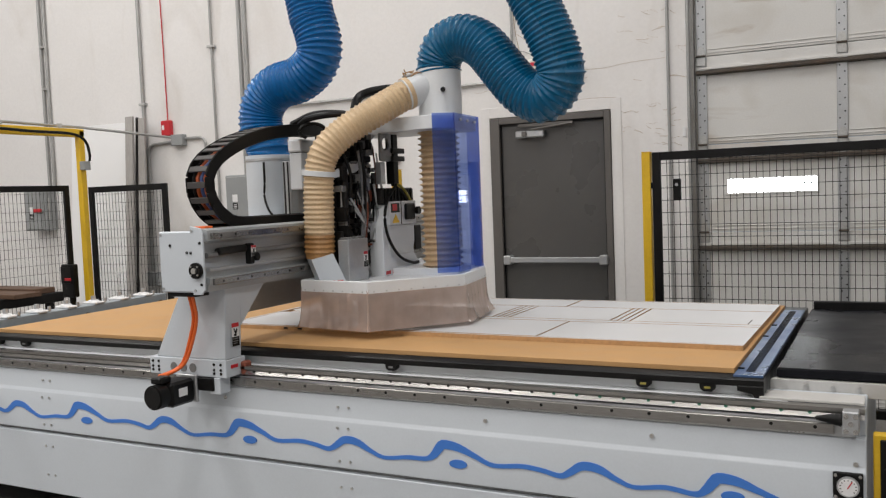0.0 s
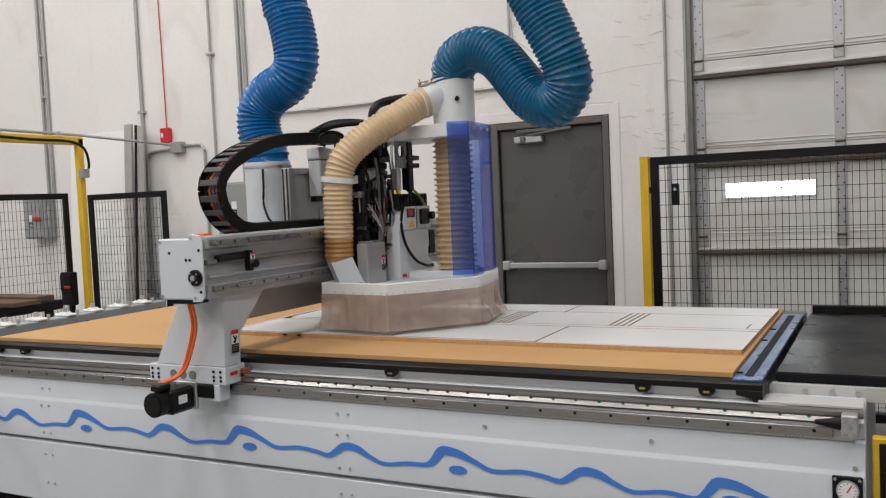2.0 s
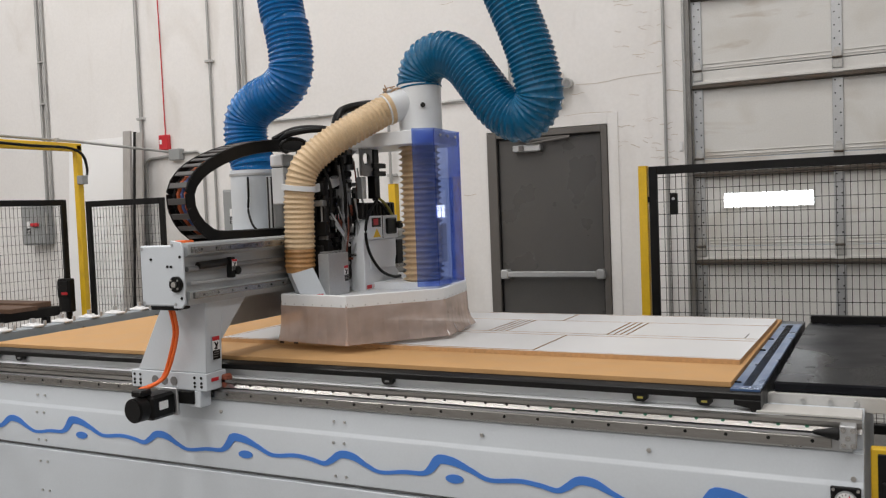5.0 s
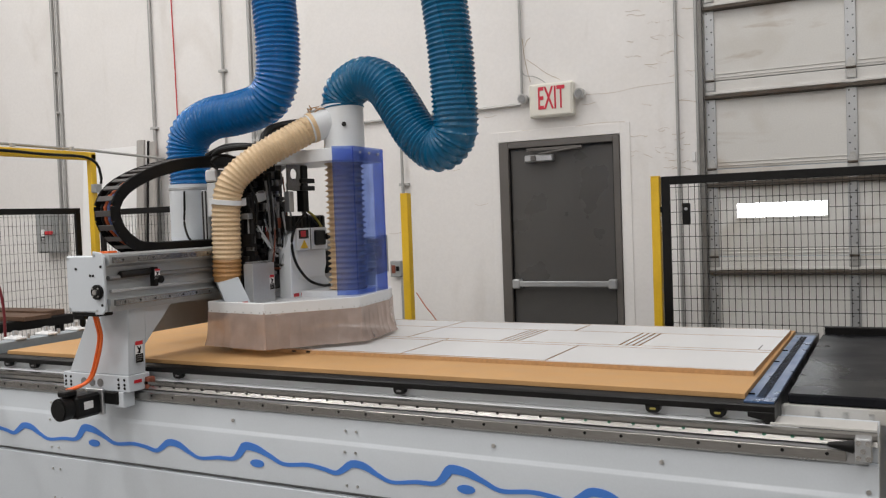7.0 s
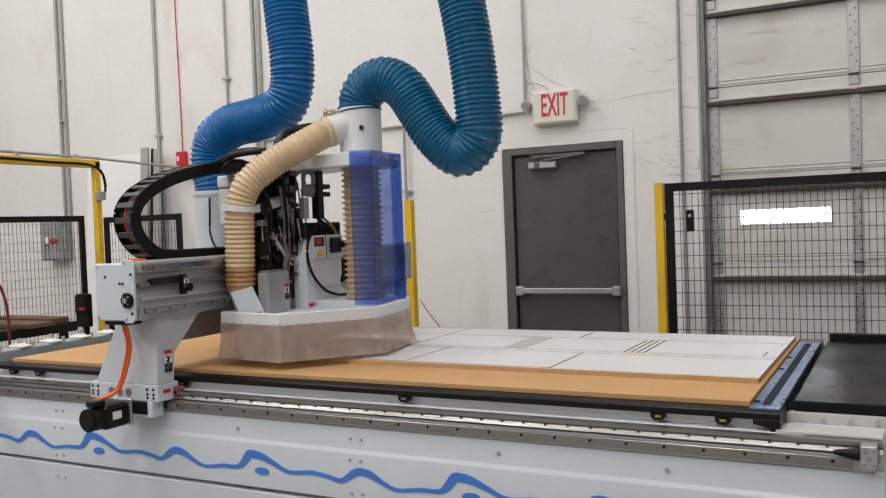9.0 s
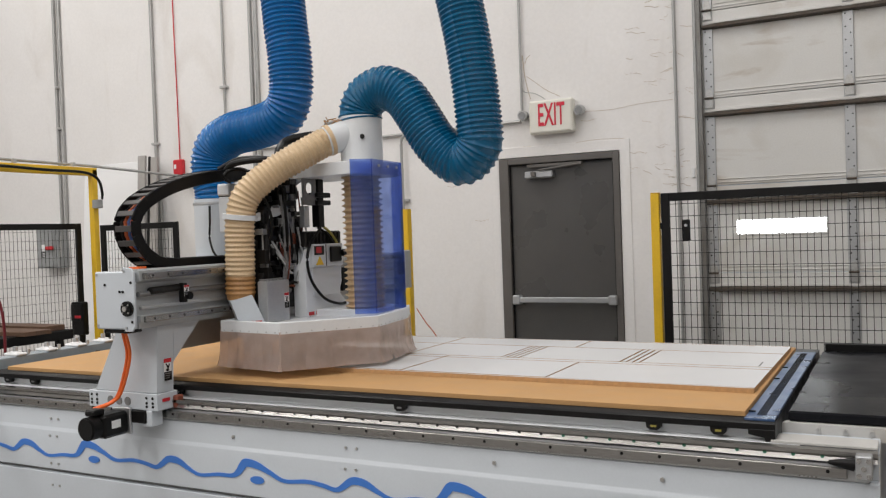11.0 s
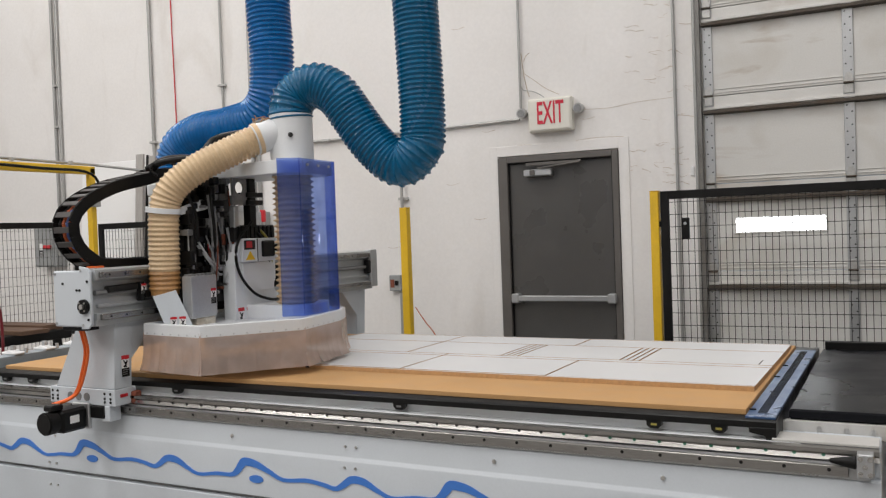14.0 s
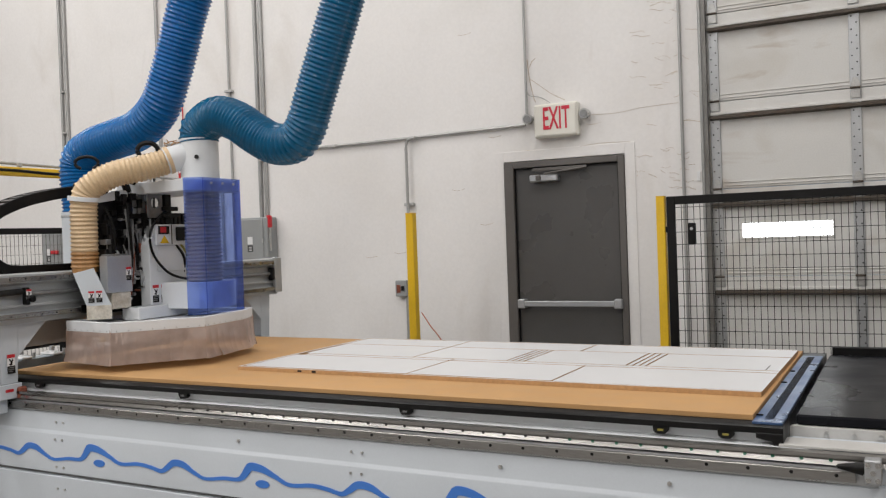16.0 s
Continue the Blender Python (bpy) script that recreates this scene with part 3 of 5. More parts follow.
def melamine_sheet():
    s = thing("melamine_sheet", (-1.75, 4.0, 0.966), "white melamine sheet routed into panels, lying on the spoilboard", "sheet")
    g = 0.0048
    panels = [(-3.0, -2.286, 4.335, 4.605), (-2.286, -1.515, 4.335, 4.605), (-1.515, -0.4865, 4.335, 4.605),
              (-2.985, -2.286, 3.91, 4.335), (-2.286, -1.755, 3.91, 4.335), (-1.755, -1.725, 3.91, 4.335), (-1.725, -1.695, 3.91, 4.335), (-1.695, -1.665, 3.91, 4.335),
              (-1.665, -1.155, 3.91, 4.335), (-1.155, -1.125, 3.91, 4.335), (-1.125, -1.095, 3.91, 4.335), (-1.095, -1.065, 3.91, 4.335), (-1.065, -0.4865, 3.91, 4.335),
              (-2.95, -2.04, 3.85, 3.91), (-2.04, -0.4865, 3.85, 3.91), (-3.0, -2.04, 3.41, 3.85), (-2.04, -1.33, 3.41, 3.85), (-1.33, -0.4865, 3.40, 3.85)]
    for x0, x1, y0, y1 in panels:
        y0, y1 = (3.40 + (y - 3.387) * 0.972 for y in (y0, y1))
        p = part("panel", box(x0 + g, x1 - g, y0 + g, y1 - g, 0.9662, 0.9855, 0), MMEL, s, smooth=False)
        p.data.materials.append(MEDGE)
        for f in p.data.polygons:
            f.material_index = 0 if f.normal.z > 0.5 else 1
    for x0, x1, y0, y1 in ((-3.02, -0.492, 3.400, 3.412), (-3.02, -0.492, 4.587, 4.598), (-3.02, -3.004, 3.414, 4.584)):
        p = part("offcut_border", box(x0, x1, y0, y1, 0.9662, 0.9855, 0), MMEL, s, smooth=False)
        p.data.materials.append(MEDGE)
        for f in p.data.polygons:
            f.material_index = 0 if f.normal.z > 0.5 else 1
    # dark plate under the panels, so the cuts read as shaded
    part("kerf", box(-3.015, -0.497, 3.404, 4.594, 0.9660, 0.9662, 0), MKERF, s, "dark plate with the shade of the cut lines in its colour")
    part("slot", box(-0.552, -0.546, 3.925, 4.05, 0.9856, 0.9862, 0), MDARK, s)
    s.rotation_euler.z = radians(-0.35)
    s.location.y += 0.006
    for x in (-2.63, -2.545):
        part("burn_mark", box(x - 0.012, x + 0.012, 3.3992, 3.400, 0.972, 0.981, 0), MDARK, s)


melamine_sheet()


def conveyor():
    c = thing("outfeed_conveyor", (1.0, 3.95, 0), "black belt outfeed conveyor at the end of the router bed", "conveyor")
    part("belt", box(-0.355, 2.4, 3.19, 4.70, 0.917, 0.952, 0.006), MBELT, c, "smooth black rubber belt")
    for y in (3.183, 4.62):
        poly = [(2.4, 0.915), (2.4, 0.862)] + [(-0.358 + 0.027 * math.cos(a), 0.889 + 0.026 * math.sin(a)) for a in (radians(-90 - 18 * k) for k in range(11))]
        side = part("side_plate", prism(poly, "y", y, y + 0.03, 0.002), MPLATE, c, "off-white side plate with rounded end")
        for x in (-0.26, -0.175, -0.095):
            bolt(side, x, y, 0.893, 0.009)
        if y < 4:
            # black block stands in for the shaded gap beneath the bed's end
            part("end_block", box(-0.425, -0.388, 3.15, 3.204, 0.88, 0.938, 0.004), MBLACKM, c)
        part("joint", box(-0.005, 0.005, y - 0.002, y, 0.865, 0.92, 0), MDARK, side)
    part("bed_plate", box(-0.3, 2.4, 3.24, 4.6, 0.875, 0.915), MALU, c)
    part("guide_rail", box(-0.345, 2.4, 4.73, 4.76, 0.92, 0.985, 0.003), MBLACKM, c, "low black guide rail")
    for x in (0.4, 2.2):
        for y in (3.3, 4.5):
            part("leg", box(x, x + 0.06, y, y + 0.06, 0, 0.875), MGREY, c)


conveyor()


def cabinet():
    c = thing("scissor_lift", (0.35, 3.3, 0), "yellow and black lift frame under the conveyor", "lift table")
    part("frame", box(-0.052, 0.3, 2.98, 3.02, 0.25, 0.80, 0.004), MYEL, c, "yellow steel frame")
    # black sheet on the frame's front stands in for the dark under the conveyor
    part("recess_dark", box(-0.032, 0.29, 2.972, 2.981, 0.26, 0.785, 0.003), MBLACKM, c)
    part("post", box(-0.02, 0.0, 2.955, 2.973, 0.26, 0.70, 0.004), MBLACK, c)
    part("base_frame", box(-0.05, 0.9, 2.98, 3.6, 0, 0.25, 0.006), MBLACKM, c)


cabinet()
# ---- travel of the machine ----
TRAVEL = [  # seconds, gantry along the base, head along the beam
    (0, 0.703, 0.126),
    (0.5, 0.701, 0.179),
    (1, 0.704, 0.294),
    (1.5, 0.706, 0.343),
    (2, 0.705, 0.299),
    (2.5, 0.707, 0.177),
    (3, 0.712, 0.104),
    (3.1, 0.715, 0.105),
    (3.3, 0.765, 0.106),
    (3.5, 0.781, 0.108),
    (4, 0.783, 0.108),
    (4.2, 0.783, 0.109),
    (4.5, 0.745, 0.110),
    (4.9, 0.648, 0.112),
    (5.3, 0.525, 0.115),
    (5.7, 0.407, 0.117),
    (6.0, 0.323, 0.119),
    (6.3, 0.245, 0.120),
    (6.5, 0.197, 0.121),
    (7, 0.080, 0.122),
    (7.5, 0.057, 0.107),
    (8, 0.057, 0.020),
    (8.5, 0.127, 0.014),
    (8.7, 0.169, 0.014),
    (9.2, 0.275, 0.013),
    (9.7, 0.375, 0.013),
    (10.1, 0.425, 0.013),
    (10.4, 0.390, 0.013),
    (10.8, 0.302, 0.013),
    (11, 0.256, 0.012),
    (11.5, 0.137, 0.016),
    (12, 0.022, 0.015),
    (12.5, 0.000, 0.000),
    (13, -0.001, -0.122),
    (13.5, -0.001, -0.175),
    (14, -0.002, -0.217),
    (14.5, -0.002, -0.215),
    (15, -0.022, -0.209),
    (15.2, -0.207, -0.152),
    (15.3, -0.321, -0.124),
    (15.5, -0.545, -0.068),
    (16, -0.874, 0.015),
]

LIFT = [(0, 0), (13.6, 0), (14.0, 0.033), (14.5, 0.088), (15.0, 0.168), (16.0, 0.164)]


def lift_at(t):
    return float(np.interp(t, [r[0] for r in LIFT], [r[1] for r in LIFT]))


def warning_label(parent, m, w=0.04, h=0.075):
    """A white safety label with a red head and a dark foot; m maps its plane (x across, z up, facing -y) into place."""
    lab = part("warning_label", box(-w / 2, w / 2, -0.001, 0.0, -h / 2, h / 2, 0, m=m), MWARN, parent, "white safety label with red and black bands", smooth=False)
    part("red_band", box(-w / 2, w / 2, -0.002, -0.001, h * 0.32, h / 2, 0, m=m), MRED, lab, smooth=False)
    part("dark_band", box(-w / 2, w / 2, -0.002, -0.001, -h / 2, -h * 0.1, 0, m=m), MBLACK, lab, smooth=False)
    poly = [(-0.3, -0.02), (-0.05, 0.06), (-0.28, 0.26), (-0.15, 0.28), (0.05, 0.14), (0.2, 0.27), (0.3, 0.2), (0.12, 0.02), (0.18, -0.06), (-0.1, -0.07)]
    bm = prism([(x * w, z * h) for x, z in poly], "y", -0.002, -0.001)
    bm.transform(m)
    part("pictogram", bm, MBLACK, lab, smooth=False)
    for k in range(3):
        part("text_bar", box(-w * 0.38, w * (0.38 - 0.1 * k), -0.0026, -0.002, -h * (0.2 + 0.1 * k), -h * (0.165 + 0.1 * k), 0, m=m), MDGREY, lab, smooth=False)


FACE_X = Matrix.Rotation(radians(90), 4, "Z")  # turns a label to face +x

# ---- gantry ----
GANTRY = thing("gantry", (-3.3, 2.9, 0.84), "light grey router gantry riding on the base rails", "gantry")


def gantry():
    g = GANTRY
    # beam with ledges for its two rails
    prof = [(-3.42, 1.235), (-3.2, 1.235), (-3.2, 1.262), (-3.188, 1.262), (-3.188, 1.292), (-3.215, 1.292), (-3.215, 1.33), (-3.222, 1.345), (-3.222, 1.432), (-3.2, 1.44),
            (-3.188, 1.445), (-3.188, 1.488), (-3.21, 1.495), (-3.25, 1.495), (-3.25, 1.468), (-3.42, 1.468)]
    beam = part("beam", prism(prof, "y", 2.735, 5.06, 0), MBEAM, g)
    part("beam_web", box(-3.42, -3.35, 2.97, 4.84, 1.09, 1.234, 0.003), MBEAM, g)
    part("upper_rail", box(-3.188, -3.172, 2.75, 5.05, 1.452, 1.478, 0.002), MDRAIL, g, "steel linear rail")
    part("lower_rail", box(-3.188, -3.172, 2.75, 5.05, 1.262, 1.288, 0.002), MDRAIL, g, "steel linear rail")
    for z in (1.465, 1.275):
        for k in range(24):
            part("rail_plug", rod((-3.172, 2.80 + 0.09 * k, z), (-3.1705, 2.80 + 0.09 * k, z), 0.005, 8), MDARK, g)
    part("ball_screw", rod((-3.205, 2.74, 1.385), (-3.205, 5.0, 1.385), 0.012, 12), MDGREY, g, "dark ball screw")
    part("screw_cover", box(-3.222, -3.195, 2.75, 5.05, 1.318, 1.333, 0.003), MALU, g)
    # rounded cable gland and clip by the near end
    part("cable_gland", rod((-3.20, 2.80, 1.395), (-3.20, 3.0, 1.40), 0.017, 12, bev=0.003), MDARK, g)
    clip = part("clip", box(-3.20, -3.165, 2.975, 3.0, 1.33, 1.42, 0.004), MBLACK, g)
    part("clip_knob", rod((-3.175, 3.01, 1.36), (-3.155, 3.01, 1.36), 0.018, 14, bev=0.003), MBLACK, clip)
    warning_label(g, Matrix.Translation((-3.164, 2.99, 1.385)) @ FACE_X, 0.03, 0.05)
    # near end box
    bx = part("end_box", box(-3.425, -3.205, 2.70, 2.735, 1.235, 1.488, 0.006), MGREY, g)
    ep = part("end_plate", prism([(-3.24, 1.228), (-3.195, 1.228), (-3.175, 1.25), (-3.175, 1.47), (-3.185, 1.50), (-3.24, 1.508)], "y", 2.69, 2.70, 0.002), MGREY, g)
    part("bearing_cap", rod((-3.21, 2.69, 1.328), (-3.21, 2.672, 1.328), 0.033, 24, bev=0.003), MBLACK, ep, "black bearing cap")
    part("shaft_end", rod((-3.21, 2.672, 1.328), (-3.21, 2.664, 1.328), 0.012, 16), MSTEEL, ep)
    for a in range(4):
        ca, sa = math.cos(a * math.pi / 2 + 0.78), math.sin(a * math.pi / 2 + 0.78)
        part("screw", rod((-3.21 + 0.024 * ca, 2.672, 1.328 + 0.024 * sa), (-3.21 + 0.024 * ca, 2.668, 1.328 + 0.024 * sa), 0.004, 8), MSTEEL, ep)
    for x, z in ((-3.41, 1.475), (-3.41, 1.25), (-3.23, 1.49), (-3.225, 1.245), (-3.19, 1.44), (-3.19, 1.27), (-3.36, 1.43), (-3.24, 1.40), (-3.27, 1.40)):
        part("screw", rod((x, 2.6995 if x < -3.24 else 2.6895, z), (x, 2.696 if x < -3.24 else 2.686, z), 0.006, 8), MALU if z > 1.46 or z < 1.26 else MBLACK, bx)
    part("box_foot", box(-3.40, -3.25, 2.72, 2.80, 1.215, 1.235, 0.004), MBLACK, g)
    # legs with their foot plates
    for y0, y1, d in ((2.86, 2.962, 1), (4.90, 5.0, -1)):
        leg = part("leg", prism([(-3.638, 0.925), (-3.238, 0.925), (-3.222, 1.235), (-3.468, 1.235)], "y", y0, y1, 0.004), MGREY, g)
        foot = part("foot_plate", box(-3.675, -3.235, y0 - 0.006, y1 + 0.02, 0.848, 0.925, 0.003), MGREY, g)
        if d == 1:
            for x in (-3.655, -3.62, -3.30, -3.262):
                for z in (0.866, 0.882, 0.905):
                    part("hole", rod((x, y0 - 0.0065, z), (x, y0 - 0.009, z), 0.0065, 8), MBLACK, foot)
            for x in (-3.53, -3.475, -3.42):
                part("port", rod((x, y0 - 0.0065, 0.885), (x, y0 - 0.0085, 0.885), 0.02, 18), MDGREY, foot)
            part("red_text_bar", box(-3.2345, -3.2325, 2.885, 2.93, 0.885, 0.90, 0), MRED, foot)
            warning_label(leg, Matrix.Translation((-3.2255, 2.915, 1.03)) @ FACE_X, 0.045, 0.10)
            part("brace", prism([(2.962, 1.06), (2.962, 1.235), (3.14, 1.235)], "x", -3.30, -3.23, 0.003), MGREY, g)
            part("wiper", box(-3.235, -3.205, 2.945, 2.99, 0.845, 0.905, 0.006), MRUST, foot, "rust-red carriage wiper")
        else:
            part("brace", prism([(4.90, 1.06), (4.90, 1.235), (4.72, 1.235)], "x", -3.30, -3.225, 0.003), MGREY, g)
        part("carriage", box(-3.64, -3.26, min(y0, 4.87) + 0.07, min(y0, 4.87) + 0.12, 0.848, 0.90, 0.003), MDGREY, g)
    # far end of the beam
    part("end_block", box(-3.42, -3.21, 5.06, 5.085, 1.25, 1.48, 0.004), MALU, g)
    part("end_bearing", box(-3.215, -3.17, 4.98, 5.04, 1.34, 1.43, 0.006), MDARK, g)
    part("end_bracket", box(-3.19, -3.165, 5.0, 5.075, 1.25, 1.50, 0.004), MALU, g)
    # drive motor
    mo = part("motor", box(-3.495, -3.39, 2.69, 2.83, 0.745, 0.85, 0.012), MBLACK, g, "black servo motor")
    part("motor_cap", rod((-3.442, 2.69, 0.798), (-3.442, 2.63, 0.798), 0.052, 24, bev=0.006), MBLACK, mo)
    part("motor_plug", box(-3.475, -3.415, 2.655, 2.72, 0.85, 0.878, 0.006), MBLACK, mo)
    part("motor_label", box(-3.3895, -3.388, 2.73, 2.78, 0.785, 0.82, 0), MWARN, mo)
    part("motor_flange", box(-3.50, -3.385, 2.83, 2.85, 0.74, 0.86, 0.004), MALU, g)
    # black here carries the shade of the gap between motor and gear cover
    part("shaded_gearbox", box(-3.40, -3.30, 2.84, 2.91, 0.79, 0.848, 0.004), MBLACK, g)
    part("gear_cover", box(-3.33, -3.27, 2.85, 2.92, 0.775, 0.848, 0.004), MGREY, g)
    for dx in (0, 0.018):
        part("cable", tube([(-3.305 - dx, 2.745, 1.24), (-3.308 - dx, 2.765, 1.18), (-3.324 - dx, 2.79, 1.11), (-3.360 - dx, 2.80, 1.02), (-3.405 - dx * 0.8, 2.80, 0.928), (-3.44 - dx * 0.5, 2.78, 0.890), (-3.462 - dx, 2.71, 0.872)], 0.0072, 10, 40), MORANGE, g, "orange motor cable")
    # dust pipe behind the beam
    part("pipe_base", box(-3.78, -3.42, 3.60, 3.92, 1.42, 1.50, 0.004), MGREY, g)
    pipe = part("dust_pipe", rod((-3.66, 3.76, 1.50), (-3.66, 3.76, 1.84), 0.122, 32), MGREY, g, "pale grey dust pipe stub")
    part("clamp_band", rod((-3.66, 3.76, 1.81), (-3.66, 3.76, 1.822), 0.127, 32), MALU, pipe)
    part("earth_wire", tube([(-3.60, 3.64, 1.80), (-3.585, 3.62, 1.70), (-3.59, 3.62, 1.62), (-3.55, 3.60, 1.55), (-3.52, 3.60, 1.52)], 0.006, 8, 24), MBLACK, g)
    pr = part("profile_frame", box(-3.50, -3.45, 3.66, 3.72, 1.50, 1.80, 0.004), MALU, g, "aluminium profile frame with side panel")
    for dx in (-3.487, -3.463):
        part("profile_slot", box(dx - 0.004, dx + 0.004, 3.657, 3.66, 1.505, 1.795, 0), MDARK, pr)
    part("profile_bar", box(-3.50, -3.45, 3.72, 4.20, 1.765, 1.80, 0.004), MALU, pr)
    part("profile_post", box(-3.50, -3.45, 4.14, 4.20, 1.50, 1.765, 0.004), MALU, pr)
    part("side_sheet", box(-3.47, -3.46, 3.72, 4.14, 1.50, 1.765, 0), MPLATE, pr)
    part("valve", box(-3.475, -3.43, 3.86, 3.93, 1.62, 1.70, 0.006), MDARK, pr)
    part("top_valve", box(-3.50, -3.45, 3.90, 4.0, 1.80, 1.86, 0.006), MDARK, pr)
    part("valve_stem", rod((-3.475, 3.95, 1.86), (-3.475, 3.95, 1.90), 0.012, 10), MDARK, pr)
    part("cylinder", rod((-3.47, 3.93, 1.50), (-3.47, 3.93, 1.60), 0.014, 12), MSTEEL, pr)
    # orange foot of the cable chain
    part("chain_foot", box(-3.31, -3.25, 2.79, 2.84, 1.469, 1.504, 0.002), MORANGE, g)


gantry()

# ---- cable chain ----
CHAIN = thing("cable_chain", (-3.335, 3.0, 1.5), "black plastic cable chain looping above the gantry beam", "cable chain")
LINKS = []


def chain_curve(hy):
    """The chain's middle line in (y, z): along the beam, round the loop, back to the head."""
    yl = 2.812 + 0.47 * hy
    pts = [(4.35, 1.502), (3.9, 1.502), (3.4 + 0.2 * hy, 1.502), (yl + 0.20, 1.506), (yl + 0.09, 1.54), (yl + 0.02, 1.61), (yl, 1.69), (yl + 0.03, 1.755), (yl + 0.11, 1.815), (yl + 0.26, 1.875),
           (yl + 0.46, 1.92), (3.47 + hy, 1.945), (3.58 + hy, 1.945)]
    return catmull([(0, y, z) for y, z in pts], 400)[::-1]


def along(line, step, count, first=0.0):
    """Places and directions every step metres along a line."""
    s = np.concatenate([[0], np.cumsum(np.linalg.norm(np.diff(line, axis=0), axis=1))])
    out = []
    for k in range(count):
        d = first + step * k
        p = np.array([np.interp(d, s, line[:, c]) for c in range(3)])
        q = np.array([np.interp(d + 0.01, s, line[:, c]) for c in range(3)]) - np.array([np.interp(d - 0.01, s, line[:, c]) for c in range(3)])
        out.append((Vector(p), Vector(q).normalized()))
    return out


def cable_chain():
    step = 0.058
    w = 0.050
    me = {}
    for key, bm, mat in (("link", box(-w - 0.008, -w, -step * 0.58, step * 0.58, -0.030, 0.030, 0.004), MBLACK), ("side_plate", box(w, w + 0.008, -step * 0.58, step * 0.58, -0.030, 0.030, 0.004), MBLACK),
                         ("crossbar", box(-w, w, -0.014, 0.014, 0.021, 0.028, 0.002), MCROSS), ("inner_crossbar", box(-w, w, -0.014, 0.014, -0.028, -0.021, 0.002), MCROSS)):
        me[key] = bpy.data.meshes.new(key)
        bm.to_mesh(me[key])
        bm.free()
        me[key].materials.append(mat)
    cab = {}
    for dx, mat, r in ((-0.036, MBLACK, 0.009), (-0.014, MORANGED, 0.009), (0.008, MCABLE, 0.008), (0.03, MORANGED, 0.009)):
        bm = rod((dx, -step * 0.6, 0.004), (dx, step * 0.6, 0.004), r, 8)
        m = bpy.data.meshes.new("cable")
        bm.to_mesh(m)
        bm.free()
        m.materials.append(mat)
        cab[dx] = m
    for k in range(34):
        ln = new("link", me["link"])
        ln.parent = CHAIN
        for key in ("side_plate", "crossbar", "inner_crossbar"):
            b = new(key, me[key])
            b.parent = ln
        for dx, m in cab.items():
            c = new("cable", m)
            c.parent = ln
        LINKS.append(ln)
    return step


CHAIN_STEP = cable_chain()


def chain_rows():
    rows = [[] for _ in LINKS]
    for t, gx, hy in TRAVEL:
        for k, (p, d) in enumerate(along(chain_curve(hy), CHAIN_STEP, len(LINKS))):
            a = math.atan2(d.z, d.y)
            rows[k].append((t, Matrix.Translation((0, p.y - 3.0, p.z - 1.5)) @ Matrix.Rotation(a, 4, "X")))
    return rows


# ---- router head ----
HEAD = thing("router_carriage", (-2.9, 3.6, 1.2), "router head with a dust hood, clear blue guard and black pneumatics", "router head")
RIM = [(-3.166, 3.195), (-2.765, 3.14), (-2.465, 3.510), (-2.535, 3.905), (-2.62, 4.08), (-3.166, 4.08)]


def hood(h):
    ring = bmesh.new()
    zs = (1.166, 1.224)
    inner = [(-3.146, 3.213), (-2.774, 3.163), (-2.486, 3.515), (-2.555, 3.898), (-2.632, 4.06), (-3.146, 4.06)]
    vs = [[ring.verts.new((x, y, z)) for x, y in poly] for poly, z in ((RIM, zs[0]), (RIM, zs[1]), (inner, zs[1]), (inner, zs[0]))]
    for a in range(4):
        for i in range(6):
            ring.faces.new((vs[a][i], vs[a][(i + 1) % 6], vs[(a + 1) % 4][(i + 1) % 6], vs[(a + 1) % 4][i]))
    bmesh.ops.recalc_face_normals(ring, faces=ring.faces)
    bmesh.ops.bevel(ring, geom=list(ring.edges), offset=0.003, segments=1, affect="EDGES")
    rim = part("hood_rim", ring, MWHITE, h, "white steel hood rim")
    part("hood_top", prism(inner, "z", 1.192, 1.200), MWHITE, h)
    # hanging strips round the rim, nearly flat, a little flared at the foot
    rnd = random.Random(4)
    for i in range(6):
        a, b = Vector(RIM[i]), Vector(RIM[(i + 1) % 6])
        d = b - a
        out = Vector((d.y, -d.x)).normalized()
        count = max(2, round(d.length / 0.06))
        d.normalize()
        w = (b - a).length / count
        for k in range(count):
            m0 = a + d * (k * w)
            flare = (0.010 + 0.006 * rnd.random()) * (2.2 if i == 2 else 1)
            first, last = k == 0, k == count - 1
            bm = bmesh.new()
            cols = []
            for u in (-0.004, w * 0.25, w * 0.5, w * 0.75, w + 0.004):
                bow = 0.0025 * math.sin(math.pi * min(max(u / w, 0), 1))
                col = []
                for z, f in ((1.19, -0.006), (1.168, 0.0008), (1.13, 0.001), (1.08, 0.12), (1.04, 0.4), (1.004, 1.0)):
                    side = flare * f * (1.0 if f > 0.01 else 0)
                    along_u = u - (side if first and u < w * 0.5 else 0) + (side if last and u > w * 0.5 else 0)
                    q = m0 + d * along_u + out * (side + (f if f < 0.01 else 0.001) + (bow + 0.0012 * (k % 2) if z < 1.15 else 0))
                    col.append(bm.verts.new((q.x, q.y, z - (0.002 * rnd.random() if z < 1.01 else 0))))
                cols.append(col)
            for c0, c1 in zip(cols, cols[1:]):
                for j in range(5):
                    bm.faces.new((c0[j], c0[j + 1], c1[j + 1], c1[j]))
            bmesh.ops.solidify(bm, geom=list(bm.faces), thickness=0.0015)
            part("strip", bm, MSTRIP, h)
            q = m0 + d * (w * 0.5) + out * 0.001
            part("rivet", rod((q.x, q.y, 1.178), (q.x + out.x * 0.002, q.y + out.y * 0.002, 1.178), 0.0035, 8), MALU, rim)


